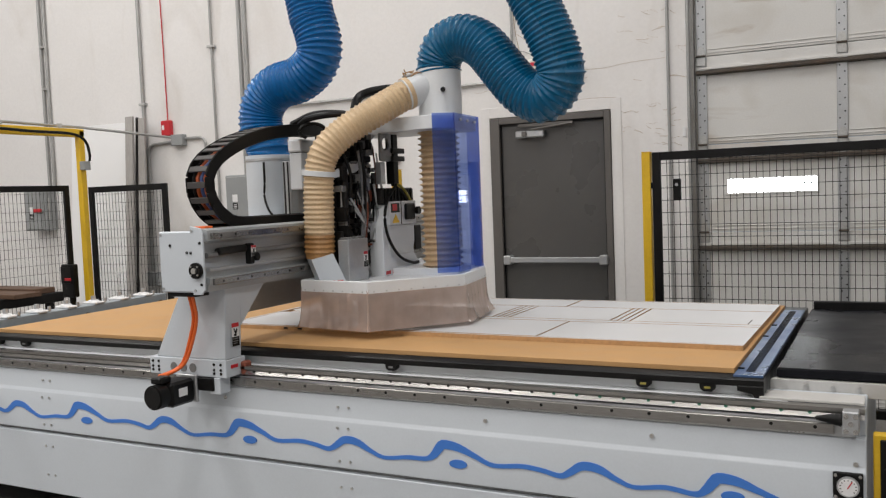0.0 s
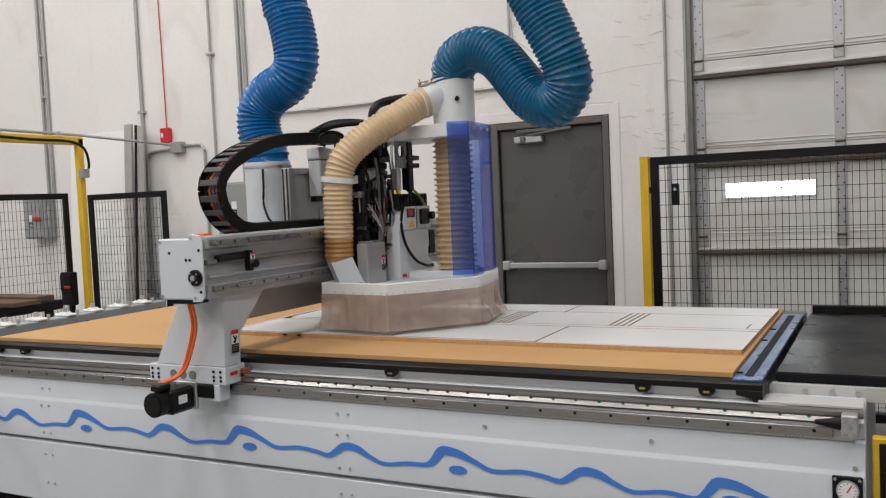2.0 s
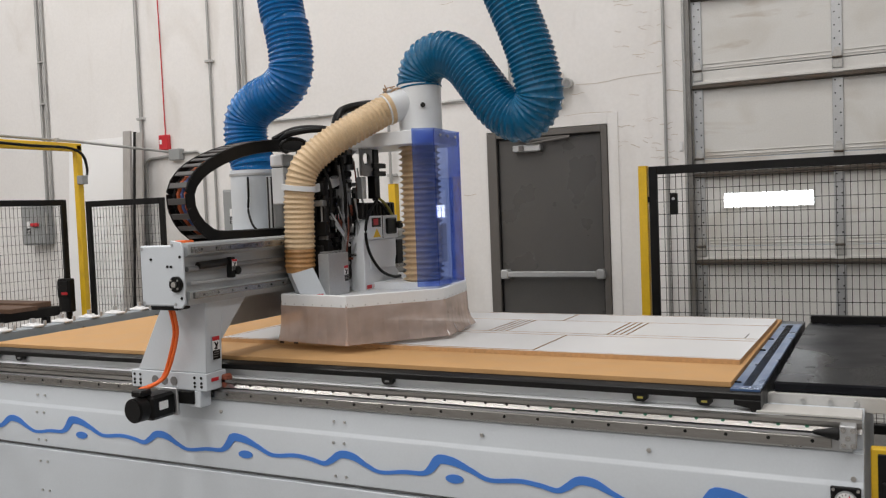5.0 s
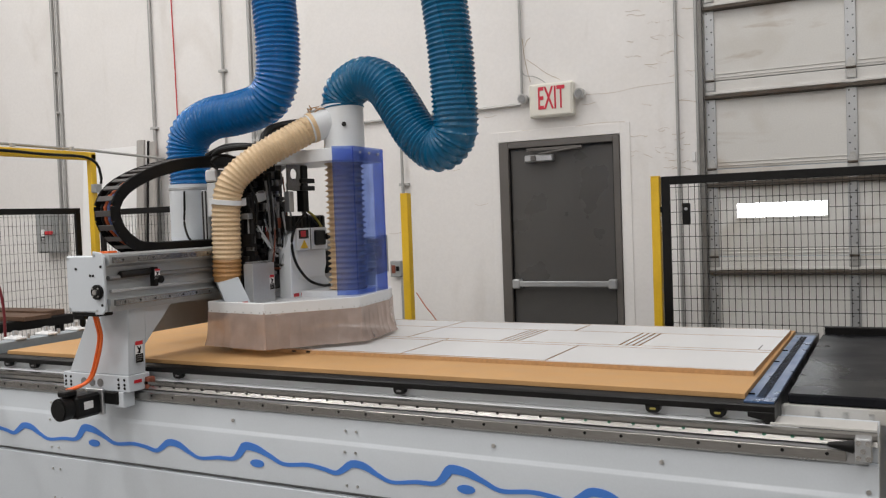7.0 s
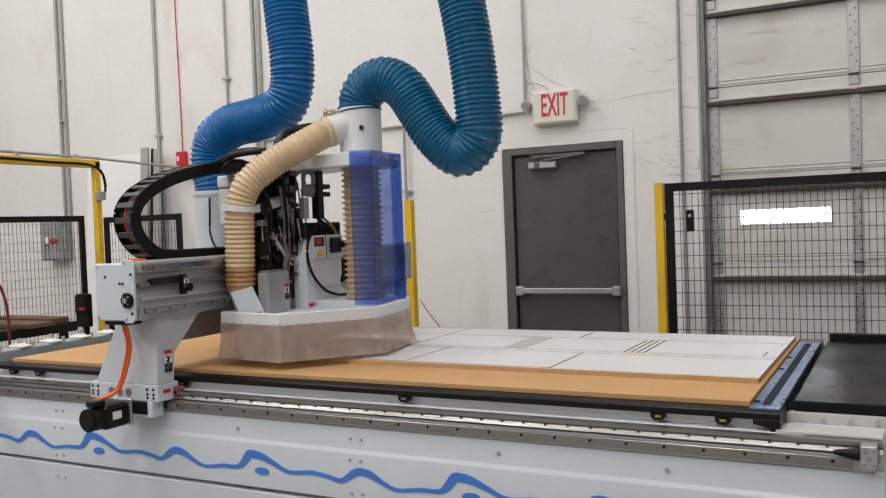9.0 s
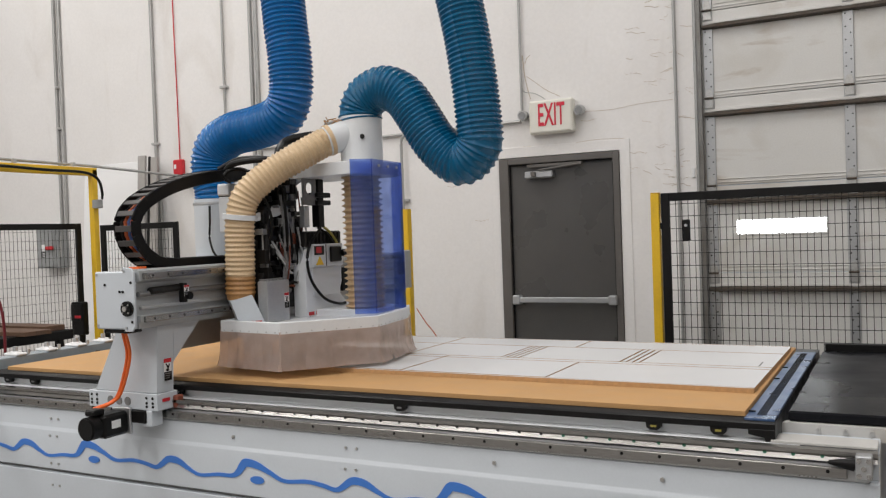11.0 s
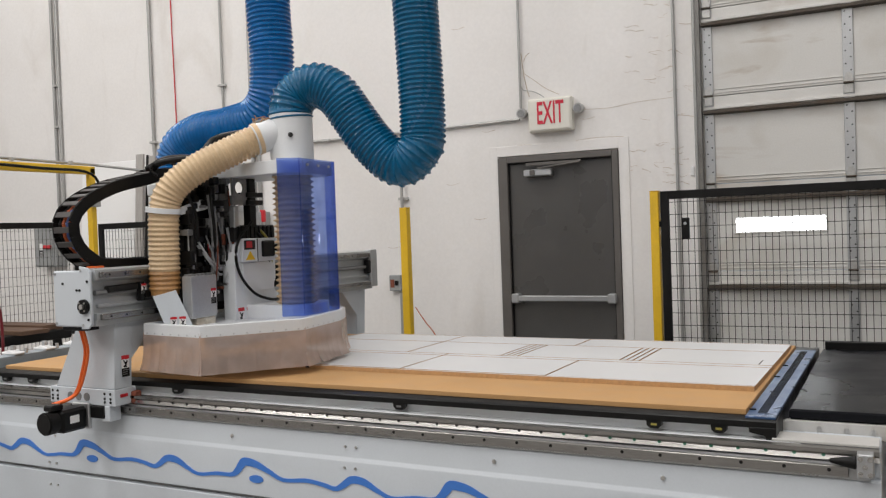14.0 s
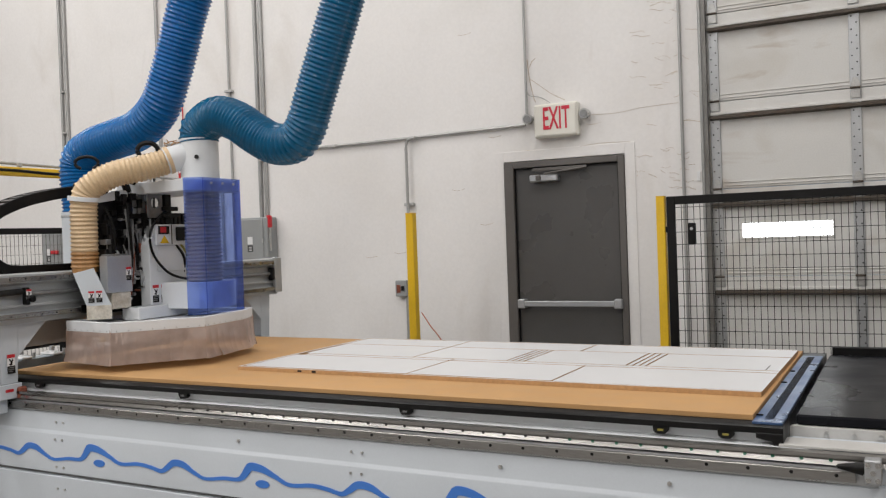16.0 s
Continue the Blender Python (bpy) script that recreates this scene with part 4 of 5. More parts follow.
def guard(h):
    tl, tm, tr = (-2.625, 3.552), (-2.535, 3.612), (-2.562, 3.943)
    for (a, b), (z0, z1) in (((tl, tm), (1.224, 1.982)), ((tm, tr), (1.224, 1.982))):
        d = Vector((b[0] - a[0], b[1] - a[1])).normalized()
        n = Vector((d.y, -d.x)) * 0.005
        pane = prism([a, b, (b[0] - n.x, b[1] - n.y), (a[0] - n.x, a[1] - n.y)], "z", z0, z1, 0)
        p = part("guard_pane", pane, MACRYL, h, "clear blue acrylic guard pane", smooth=False)
    part("guard_pane", prism([tr, (tr[0] - 0.08, tr[1] + 0.03), (tr[0] - 0.082, tr[1] + 0.025), (tr[0] - 0.004, tr[1] - 0.004)], "z", 1.224, 1.982), MACRYL, h, smooth=False)
    for k in range(3):
        u = 0.2 + 0.3 * k
        x, y = tm[0] + (tr[0] - tm[0]) * u, tm[1] + (tr[1] - tm[1]) * u
        part("screw", rod((x, y, 1.952), (x + 0.008, y - 0.001, 1.952), 0.007, 10), MALU, h)
    # top plate behind the guard
    part("top_plate", prism([(-3.19, 3.60), (-2.85, 3.60), (-2.635, 3.57), (-2.547, 3.624), (-2.572, 3.935), (-2.66, 4.0), (-3.19, 4.0)], "z", 1.912, 1.978, 0.003), MWHITE, h, "white steel top plate")
    part("outlet", rod((-2.673, 3.741, 1.978), (-2.673, 3.741, 2.21), 0.107, 32), MWHITE, h, "pale grey dust outlet")
    part("outlet_plug", rod((-2.673 + 0.062, 3.741 - 0.088, 2.10), (-2.673 + 0.068, 3.741 - 0.098, 2.10), 0.012, 12), MDARK, h)
    sp = part("side_spout", rod((-2.70, 3.72, 2.135), (-2.795, 3.60, 2.085), 0.075, 24), MWHITE, h)
    part("hose_clamp", rod((-2.778, 3.621, 2.095), (-2.790, 3.606, 2.088), 0.079, 24), MBEIGE, sp)
    part("clamp_screw", rod((-2.80, 3.60, 2.168), (-2.755, 3.635, 2.182), 0.009, 10, bev=0.002), MDGREY, sp)
    rnd = random.Random(5)
    for k in range(7):
        x, y, z = -2.80 + 0.05 * rnd.random(), 3.60 + 0.04 * rnd.random(), 2.165
        pts = [(x, y, z), (x + rnd.uniform(-0.02, 0.03), y + rnd.uniform(-0.02, 0.03), z + 0.025), (x + rnd.uniform(-0.02, 0.05), y + rnd.uniform(-0.01, 0.05), z + rnd.uniform(0.01, 0.05))]
        part("wire_end", tube(pts, 0.003, 6, 10), MSTAIN, sp)


SPINDLE = None
BEIGE, BELLOWS = [], []


def ribbed(name, parent, r, rib, length, ribs, mat, n=24):
    """One rigid piece of a ribbed hose, along z, with its middle at the origin."""
    bm = bmesh.new()
    prof = []
    for k in range(ribs):
        z0 = -length / 2 + length * k / ribs
        z1 = length / ribs
        prof += [(z0, r), (z0 + 0.26 * z1, r + rib * 0.35), (z0 + 0.38 * z1, r + rib * 0.9), (z0 + 0.48 * z1, r + rib), (z0 + 0.58 * z1, r + rib * 0.9), (z0 + 0.72 * z1, r + rib * 0.3)]
    prof.append((length / 2, r))
    prof = [(-length / 2 - 0.02, r * 0.975)] + prof + [(length / 2 + 0.02, r * 0.975)]
    rings = [[bm.verts.new((q * math.cos(a), q * math.sin(a), z)) for a in (2 * math.pi * j / n for j in range(n))] for z, q in prof]
    for a, b in zip(rings, rings[1:]):
        for j in range(n):
            bm.faces.new((a[j], a[(j + 1) % n], b[(j + 1) % n], b[j]))
    me = bpy.data.meshes.new(name)
    bm.to_mesh(me)
    bm.free()
    me.shade_smooth()
    me.materials.append(mat)
    return me


def hose_pieces(name, parent, me, count):
    obs = []
    for _ in range(count):
        o = new(name, me)
        o.parent = parent
        obs.append(o)
    return obs


def piece_pose(p, d, base):
    return Matrix.Translation(p - Vector(base)) @ d.to_track_quat("Z", "Y").to_matrix().to_4x4()


def head_parts(h):
    global SPINDLE
    part("carriage_plate", box(-3.165, -3.14, 3.36, 3.80, 1.25, 1.90, 0.004), MDARK, h)
    part("carriage_block", box(-3.172, -3.165, 3.3, 3.95, 1.255, 1.30, 0.002), MDARK, h)
    col = part("tool_column", box(-3.14, -3.07, 3.35, 3.665, 1.25, 1.91, 0.006), MDARK, h, "black steel column with pneumatic fittings")
    part("rear_bracket", prism([(3.49, 1.76), (3.58, 1.90), (3.60, 1.911), (3.74, 1.911), (3.66, 1.865), (3.585, 1.775)], "x", -3.063, -3.05, 0.002), MWHITE, h)
    can = part("motor_can", box(-3.445, -3.365, 3.525, 3.70, 1.65, 1.838, 0.006), MWHITE, h, "pale grey motor case")
    part("can_lid", box(-3.449, -3.361, 3.520, 3.705, 1.842, 1.906, 0.008), MWHITE, can)
    part("can_seam", box(-3.443, -3.367, 3.527, 3.698, 1.838, 1.842, 0), MDARK, can)
    part("post", box(-2.995, -2.95, 3.735, 3.785, 1.66, 1.911, 0.003), MBLACK, h)
    part("post_clamp", box(-3.0, -2.93, 3.70, 3.82, 1.775, 1.80, 0.003), MBLACK, h)
    part("post_clamp", box(-3.0, -2.93, 3.70, 3.82, 1.815, 1.84, 0.003), MBLACK, h)
    # bracket with a round hole
    bm = bmesh.new()
    n = 24
    ring = [(0.032 * math.cos(2 * math.pi * k / n), 0.032 * math.sin(2 * math.pi * k / n)) for k in range(n)]
    edge = [(max(min(u * 3.2, 0.055), -0.055), max(min(v * 3.2, 0.05), -0.085)) for u, v in ring]
    rows = [[bm.verts.new((x, 3.655 + u, 1.86 + v)) for u, v in loop] for x, loop in ((-2.945, ring), (-2.945, edge), (-2.955, edge), (-2.955, ring))]
    for a, b in zip(rows, rows[1:] + rows[:1]):
        for k in range(n):
            bm.faces.new((a[k], a[(k + 1) % n], b[(k + 1) % n], b[k]))
    bmesh.ops.recalc_face_normals(bm, faces=bm.faces)
    part("eye_plate", bm, MDGREY, h, smooth=False)
    part("clamp_block", box(-3.05, -3.0, 3.47, 3.60, 1.772, 1.80, 0.004), MBLACK, h)
    part("clamp_block", box(-3.05, -3.01, 3.50, 3.55, 1.80, 1.87, 0.004), MBLACK, h)
    part("slide_rail", box(-3.04, -3.01, 3.655, 3.675, 1.25, 1.72, 0.002), MDGREY, h, "worn steel slide rail")
    for k in range(9):
        part("rail_screw", rod((-3.0095, 3.665, 1.29 + 0.05 * k), (-3.007, 3.665, 1.29 + 0.05 * k), 0.006, 8), MALU, h)
    part("hanger", box(-2.99, -2.955, 3.62, 3.66, 1.66, 1.77, 0.003), MALU, h)
    # pneumatics
    rnd = random.Random(11)
    for k in range(46):
        y, z = rnd.uniform(3.37, 3.66), rnd.uniform(1.42, 1.90)
        sx, sy, sz = rnd.uniform(0.015, 0.045), rnd.uniform(0.015, 0.045), rnd.uniform(0.02, 0.07)
        mat = rnd.choice((MDARK, MDARK, MBLACK, MBLACK, MDGREY, MBLACK, MRUST))
        part("valve", box(-3.07, -3.045 + sx, y - sy / 2, y + sy / 2, z - sz / 2, z + sz / 2, 0.003), mat, h)
    for y, z0, z1, r in ((3.40, 1.45, 1.75, 0.016), (3.55, 1.40, 1.80, 0.014), (3.61, 1.45, 1.86, 0.011)):
        part("air_cylinder", rod((-3.03, y, z0), (-3.03, y, z1), r, 14, bev=0.003), MDARK if r > 0.015 else MDGREY, h)
    for pts, r, mat in (([(-3.03, 3.42, 1.62), (-2.99, 3.46, 1.52), (-3.0, 3.54, 1.46), (-3.03, 3.60, 1.46)], 0.006, MALU),
                        ([(-3.03, 3.43, 1.58), (-2.985, 3.47, 1.49), (-3.0, 3.54, 1.435), (-3.03, 3.60, 1.43)], 0.006, MALU),
                        ([(-3.0, 3.50, 1.86), (-2.97, 3.48, 1.74), (-2.98, 3.50, 1.62), (-3.02, 3.53, 1.5)], 0.008, MBLACK),
                        ([(-3.02, 3.36, 1.84), (-2.99, 3.39, 1.72), (-3.0, 3.40, 1.60)], 0.008, MBLACK),
                        ([(-2.98, 3.76, 1.66), (-2.95, 3.80, 1.62), (-2.94, 3.86, 1.54), (-2.96, 3.87, 1.44)], 0.008, MBLACK),
                        ([(-2.98, 3.77, 1.68), (-2.95, 3.83, 1.63), (-2.94, 3.885, 1.55), (-2.96, 3.89, 1.42)], 0.007, MYTUBE),
                        ([(-3.05, 3.55, 1.93), (-3.02, 3.50, 2.02), (-3.03, 3.58, 2.10), (-2.95, 3.66, 2.13), (-2.85, 3.70, 2.13)], 0.022, MBLACK),
                        ([(-3.33, 3.45, 1.955), (-3.20, 3.38, 1.99), (-3.05, 3.42, 2.0), (-3.05, 3.55, 1.97)], 0.016, MBLACK),
                        ([(-3.36, 3.45, 1.975), (-3.22, 3.45, 2.015), (-3.08, 3.50, 2.01), (-3.04, 3.60, 1.98)], 0.016, MBLACK)):
        part("air_tube", tube(pts, r, 10, 36), mat, h)
    rnd = random.Random(23)
    for k in range(16):
        y, z0, z1 = rnd.uniform(3.44, 3.68), rnd.uniform(1.28, 1.5), rnd.uniform(1.62, 1.88)
        x = rnd.uniform(-3.03, -2.985)
        pts = [(x, y, z1), (x + rnd.uniform(0, 0.03), y + rnd.uniform(-0.03, 0.03), (z0 + z1) / 2), (x, y + rnd.uniform(-0.04, 0.04), z0)]
        part("air_tube", tube(pts, rnd.choice((0.004, 0.005, 0.007)), 8, 18), rnd.choice((MBLACK, MBLACK, MDARK, MALU, MDGREY, MRUST)), h)
    for k in range(14):
        y, z = rnd.uniform(3.45, 3.67), rnd.uniform(1.30, 1.88)
        part("fitting", rod((-3.03, y, z), (-3.0 + rnd.uniform(0, 0.02), y, z), rnd.uniform(0.005, 0.011), 10, bev=0.001), rnd.choice((MALU, MDGREY, MSTEEL, MRUST)), h)
    part("yellow_scale", box(-3.044, -3.035, 3.392, 3.412, 1.57, 1.645, 0.002), MYEL, h)
    part("scale_plate", box(-3.05, -3.043, 3.385, 3.425, 1.50, 1.66, 0.002), MPLATE, h)
    part("dark_cover", box(-3.138, -3.05, 3.385, 3.47, 1.42, 1.80, 0.006), MBLACK, h)
    wl = Matrix.Translation((-3.03, 3.495, 1.545)) @ FACE_X
    part("red_tag", box(-0.018, 0.018, -0.001, 0, -0.045, 0.045, 0, m=wl), MWARN, h)
    part("red_tag_face", box(-0.012, 0.012, -0.002, -0.001, -0.005, 0.04, 0, m=wl), MRED, h)

    # lifting spindle unit
    s = part("spindle_unit", box(-3.14, -3.03, 3.36, 3.60, 1.26, 1.44, 0.004), MDARK, h, "spindle unit that lifts on the head")
    SPINDLE = s
    st = part("steel_cover", box(-3.03, -2.97, 3.315, 3.49, 1.20, 1.402, 0.004), MALU, s, "brushed steel cover")
    part("steel_cover_foot", box(-3.025, -2.975, 3.35, 3.48, 1.11, 1.20, 0.004), MGREASE, s)
    for k in range(6):
        part("cover_fin", box(-3.025, -2.98, 3.325 + 0.028 * k, 3.338 + 0.028 * k, 1.402, 1.412, 0.002), MDGREY, s)
    warning_label(s, Matrix.Translation((-2.9695, 3.462, 1.30)) @ FACE_X, 0.034, 0.075)
    ho = [(3.60, 1.11), (3.60, 1.45), (3.645, 1.555), (3.90, 1.555), (3.925, 1.47), (3.925, 1.36), (3.90, 1.31), (4.04, 1.19), (4.04, 1.11)]
    part("spindle_housing", prism(ho, "x", -3.03, -2.95, 0.004), MWHITE, s, "white spindle housing")
    part("housing_panel", box(-2.95, -2.944, 3.655, 3.90, 1.30, 1.45, 0.002), MWHITE, s)
    part("spindle_base", box(-3.03, -2.90, 3.46, 4.04, 1.04, 1.109, 0.004), MWHITE, s, "white spindle base")
    part("bellows_foot", prism([(-2.95, 3.68), (-2.66, 3.68), (-2.60, 3.73), (-2.60, 3.87), (-2.68, 4.02), (-2.95, 4.02)], "z", 1.085, 1.235, 0.004), MWHITE, s, "white block under the bellows")
    motor = part("spindle_motor", box(-3.04, -2.955, 3.62, 3.94, 1.557, 1.64, 0.008), MDARK, s, "black spindle motor")
    for k in range(9):
        part("motor_fin", box(-2.955, -2.948, 3.635 + 0.033 * k, 3.645 + 0.033 * k, 1.562, 1.635, 0.001), MBLACK, motor)
    mb = part("motor_box", box(-2.95, -2.930, 3.64, 3.915, 1.452, 1.572, 0.003), MWHITE, s)
    part("box_recess", box(-2.9302, -2.928, 3.755, 3.76, 1.455, 1.57, 0), MDARK, mb)
    part("motor_sign", box(-2.9302, -2.9285, 3.655, 3.74, 1.515, 1.562, 0), MDARK, mb)
    part("motor_sign", box(-2.9285, -2.9275, 3.67, 3.715, 1.525, 1.557, 0), MRED, mb)
    part("motor_sign", prism([(3.665, 1.463), (3.735, 1.463), (3.70, 1.508)], "x", -2.9302, -2.9285), MYEL, mb, "yellow warning triangle")
    part("connector", box(-2.93, -2.915, 3.785, 3.885, 1.475, 1.558, 0.006), MBLACK, s)
    part("connector", rod((-2.92, 3.90, 1.52), (-2.90, 3.90, 1.52), 0.02, 14), MBLACK, s)
    part("side_connector", box(-2.99, -2.95, 3.93, 4.0, 1.31, 1.44, 0.005), MBLACK, s)
    for dy in (3.635, 3.70):
        warning_label(s, Matrix.Translation((-2.9485, dy, 1.175)) @ FACE_X, 0.046, 0.10)
    part("air_line", tube([(-2.94, 3.945, 1.246), (-2.93, 3.85, 1.25), (-2.925, 3.72, 1.29), (-2.925, 3.62, 1.38), (-2.925, 3.585, 1.48), (-2.93, 3.62, 1.57), (-2.945, 3.74, 1.655)], 0.0075, 10, 40), MBLACK, s)
    for (x, y, z), w, h, r in (((-3.209, 3.411, 1.930), 0.062, 0.036, 0.0095), ((-2.996, 3.664, 2.002), 0.056, 0.045, 0.014)):
        ring = [(x + 0.74 * w * math.cos(a), y + 0.67 * w * math.cos(a), z + h * math.sin(a)) for a in (radians(-60 + 30 * j) for j in range(11))]
        part("cable_loop", tube(ring, r, 10, 48), MBLACK, s)
    part("fitting", box(-2.955, -2.925, 3.935, 3.975, 1.21, 1.262, 0.004), MWARN, s)
    bm = bmesh.new()
    front = [(-3.103, 3.202, 1.315), (-3.033, 3.279, 1.340), (-2.963, 3.331, 1.131), (-3.049, 3.236, 1.139)]
    depth = [(-0.075, 0.068, 0)] * 4
    lo = [bm.verts.new(p) for p in front]
    hi = [bm.verts.new((p[0] + d[0], p[1] + d[1], p[2] + d[2])) for p, d in zip(front, depth)]
    fs = [bm.faces.new(lo), bm.faces.new(hi)] + [bm.faces.new((lo[i], lo[(i + 1) % 4], hi[(i + 1) % 4], hi[i])) for i in range(4)]
    bmesh.ops.recalc_face_normals(bm, faces=fs)
    bmesh.ops.triangulate(bm, faces=fs)
    part("nozzle", bm, MGREY, s, "white slanted dust nozzle", smooth=False)
    for d in (-0.02, 0.02):
        warning_label(s, Matrix.Translation((-3.017 + 0.67 * d, 3.27 + 0.74 * d, 1.185)) @ Matrix.Rotation(radians(-42), 4, "Z") @ FACE_X, 0.03, 0.062)
    part("nozzle_foot", prism([(-3.049, 3.236), (-2.963, 3.331), (-3.033, 3.394), (-3.119, 3.299)], "z", 1.06, 1.139, 0.003), MGREASE, s)
    part("nozzle_collar", rod((-3.118, 3.30, 1.335), (-3.126, 3.30, 1.372), 0.063, 24), MGREY, s)
    part("hose_strap", rod((-3.105, 3.295, 1.708), (-3.102, 3.295, 1.732), 0.085, 28), MWHITE, s, "pale strap plate round the hose")
    part("strap_arm", prism([(3.335, 1.695), (3.335, 1.73), (3.47, 1.77), (3.575, 1.77), (3.575, 1.745), (3.50, 1.72)], "x", -3.048, -3.035, 0.002), MWHITE, s)


hood(HEAD)
head_parts(HEAD)
guard(HEAD)

# cream hose from nozzle to spout, and the bellows behind the guard
CREAM = thing("cream_hose", (-3.08, 3.32, 1.35), "ribbed cream plastic dust hose on the router head", "hose")
STAINED = ribbed("hose_ring", None, 0.068, 0.0065, 0.023, 1, MSTAIN)
BEIGE = hose_pieces("hose_ring", CREAM, ribbed("hose_ring", CREAM, 0.068, 0.0065, 0.023, 1, MBEIGE), 47)
for ring in BEIGE[:4]:
    ring.data = STAINED
COVER = thing("bellows", (-2.72, 3.80, 1.235), "ribbed cream bellows behind the clear blue guard", "bellows")
BELLOWS = hose_pieces("bellows_ring", COVER, ribbed("bellows_ring", COVER, 0.088, 0.018, 0.028, 1, MBEIGE), 25)


def cream_line(lift):
    k = lift / 0.165
    return catmull([(-3.122, 3.30, 1.345 + lift), (-3.115, 3.297, 1.50 + lift), (-3.102, 3.295, 1.715 + lift), (-3.068 + 0.01 * k, 3.316, 1.83 + lift * 0.75), (-2.985 + 0.02 * k, 3.387, 1.925 + lift * 0.55),
                    (-2.885, 3.48, 2.005 + lift * 0.22), (-2.80, 3.595, 2.08)], 300)


# ---- overhead hoses ----
HOSE_A = thing("blue_hose", (-3.02, 3.8, 4.3), "bright blue ribbed dust hose hanging from a ceiling duct", "hose")
RINGS_A = hose_pieces("hose_ring", HOSE_A, ribbed("hose_ring", HOSE_A, 0.110, 0.0095, 0.0245, 1, MHOSE1, 28), 128)
HOSE_B = thing("teal_hose", (-2.13, 3.75, 3.9), "teal ribbed dust hose looping up from the router head", "hose")
RINGS_B = hose_pieces("hose_ring", HOSE_B, ribbed("hose_ring", HOSE_B, 0.103, 0.0095, 0.0235, 1, MHOSE2, 28), 122)
for name, x, y, z, r in (("blue_hose_duct", -3.02, 3.8, 4.15, 0.135), ("teal_hose_duct", -2.13, 3.75, 3.78, 0.122)):
    bm = rod((x, y, z), (x, y, 6.5), r, 28)
    tagged(single("ceiling_duct", bm, MGALV, "round galvanised duct dropping from the ceiling", "duct"), group="ceiling ducts")

# each point: x and z from the hose's foot as a level, plus its change with gantry and head travel
TEAL = [((0.037, 0.003, 0.057, -0.007), (0.092, 0.027, -0.058, 0.008)), ((0.146, -0.010, 0.115, -0.011), (0.133, 0.016, -0.061, 0.006)),
        ((0.263, -0.031, 0.155, -0.003), (0.085, 0.008, -0.051, 0.005)), ((0.352, -0.055, 0.202, 0.032), (-0.029, -0.003, -0.056, 0.030)),
        ((0.452, -0.068, 0.184, 0.061), (-0.172, -0.027, -0.032, 0.107)), ((0.576, -0.085, 0.176, 0.056), (-0.268, -0.043, 0.004, 0.217)),
        ((0.670, -0.086, 0.172, 0.035), (-0.215, -0.047, -0.008, 0.252)), ((0.694, -0.117, 0.194, 0.029), (-0.088, -0.048, -0.035, 0.234)),
        ((0.669, -0.317, 0.230, 0.103), (0.510, -0.206, -0.216, -0.076))]
BLUE = [((-0.015, -0.019, -0.019, -0.003), (0.201, -0.100, 0.039, 0.003)),
        ((0.037, -0.097, -0.005, 0.015), (0.302, -0.074, 0.063, -0.009)),
        ((0.184, -0.175, -0.026, 0.029), (0.362, -0.048, 0.071, -0.009)),
        ((0.381, -0.242, -0.112, 0.072), (0.376, -0.032, 0.121, -0.029)),
        ((0.582, -0.339, -0.265, 0.127), (0.416, -0.035, 0.205, -0.032)),
        ((0.677, -0.417, -0.347, 0.149), (0.531, -0.067, 0.239, -0.043)),
        ((0.699, -0.494, -0.345, 0.143), (0.759, -0.107, 0.157, -0.070)),
        ((0.686, -0.559, -0.289, 0.156), (1.034, -0.192, -0.045, -0.100))]


def sway(t, table):
    return [float(np.interp(t, [r[0] for r in table], [r[j] for r in table])) for j in (1, 2)]


TEAL_SWAY = [(0, 0, 0), (14.2, 0, 0), (14.5, 0.008, 0), (15.0, -0.034, 0.06), (15.5, -0.06, 0.044), (16.0, -0.006, 0)]
BLUE_SWAY = [(0, 0, 0), (14.5, 0, 0), (15.0, 0.008, -0.01), (15.5, 0.016, -0.038), (16.0, 0.01, -0.028)]


def teal_line(gx, hy, t):
    b = (1, gx, hy, gx * gx)
    dx, dz = sway(t, TEAL_SWAY)
    foot = np.array((-2.673 + gx, 3.741 + hy, 2.195))
    pts = [foot, foot + (0, 0, 0.045)]
    for k, (cx, cz) in enumerate(TEAL):
        s = (k + 1) / 10
        u = (0, 0.1, 0.3, 0.5, 0.8, 1, 1, 0.9, 0.5)[k]
        pts.append(np.array((foot[0] + np.dot(cx, b) + dx * u, 3.741 + hy * (1 - s), 2.205 + np.dot(cz, b) + dz * u)))
    pts += [np.array((-2.13 + 0.25 * (pts[-1][0] + 2.13), 3.75, 3.6)), np.array((-2.13, 3.75, 3.95)), np.array((-2.13, 3.75, 5.2))]
    return catmull(pts, 500)


def blue_line(gx, t):
    b = (1, gx, gx * gx, math.exp(-t / 0.8))
    dx, dz = sway(t, BLUE_SWAY)
    foot = np.array((-3.66 + gx, 3.76, 1.825))
    pts = [foot, foot + (0, 0, 0.06)]
    for k, (cx, cz) in enumerate(BLUE):
        u = (0.5, 0.8, 1, 1, 0.9, 0.7, 0.5, 0.3)[k]
        pts.append(np.array((foot[0] + np.dot(cx, b) + dx * u, 3.76, 1.84 + np.dot(cz, b) + dz * u)))
    pts += [np.array((-3.02 + 0.3 * (pts[-1][0] + 3.02), 3.79, 3.85)), np.array((-3.02, 3.8, 4.3)), np.array((-3.02, 3.8, 5.6))]
    return catmull(pts, 500)


# ---- wall fixtures ----
def conduit(points, r=0.013, label="thin grey steel conduit on the wall", group="conduits", count=0):
    bm = tube(points, r, 10, count)
    return single("conduit", bm, MCOND, label, "conduit", group)


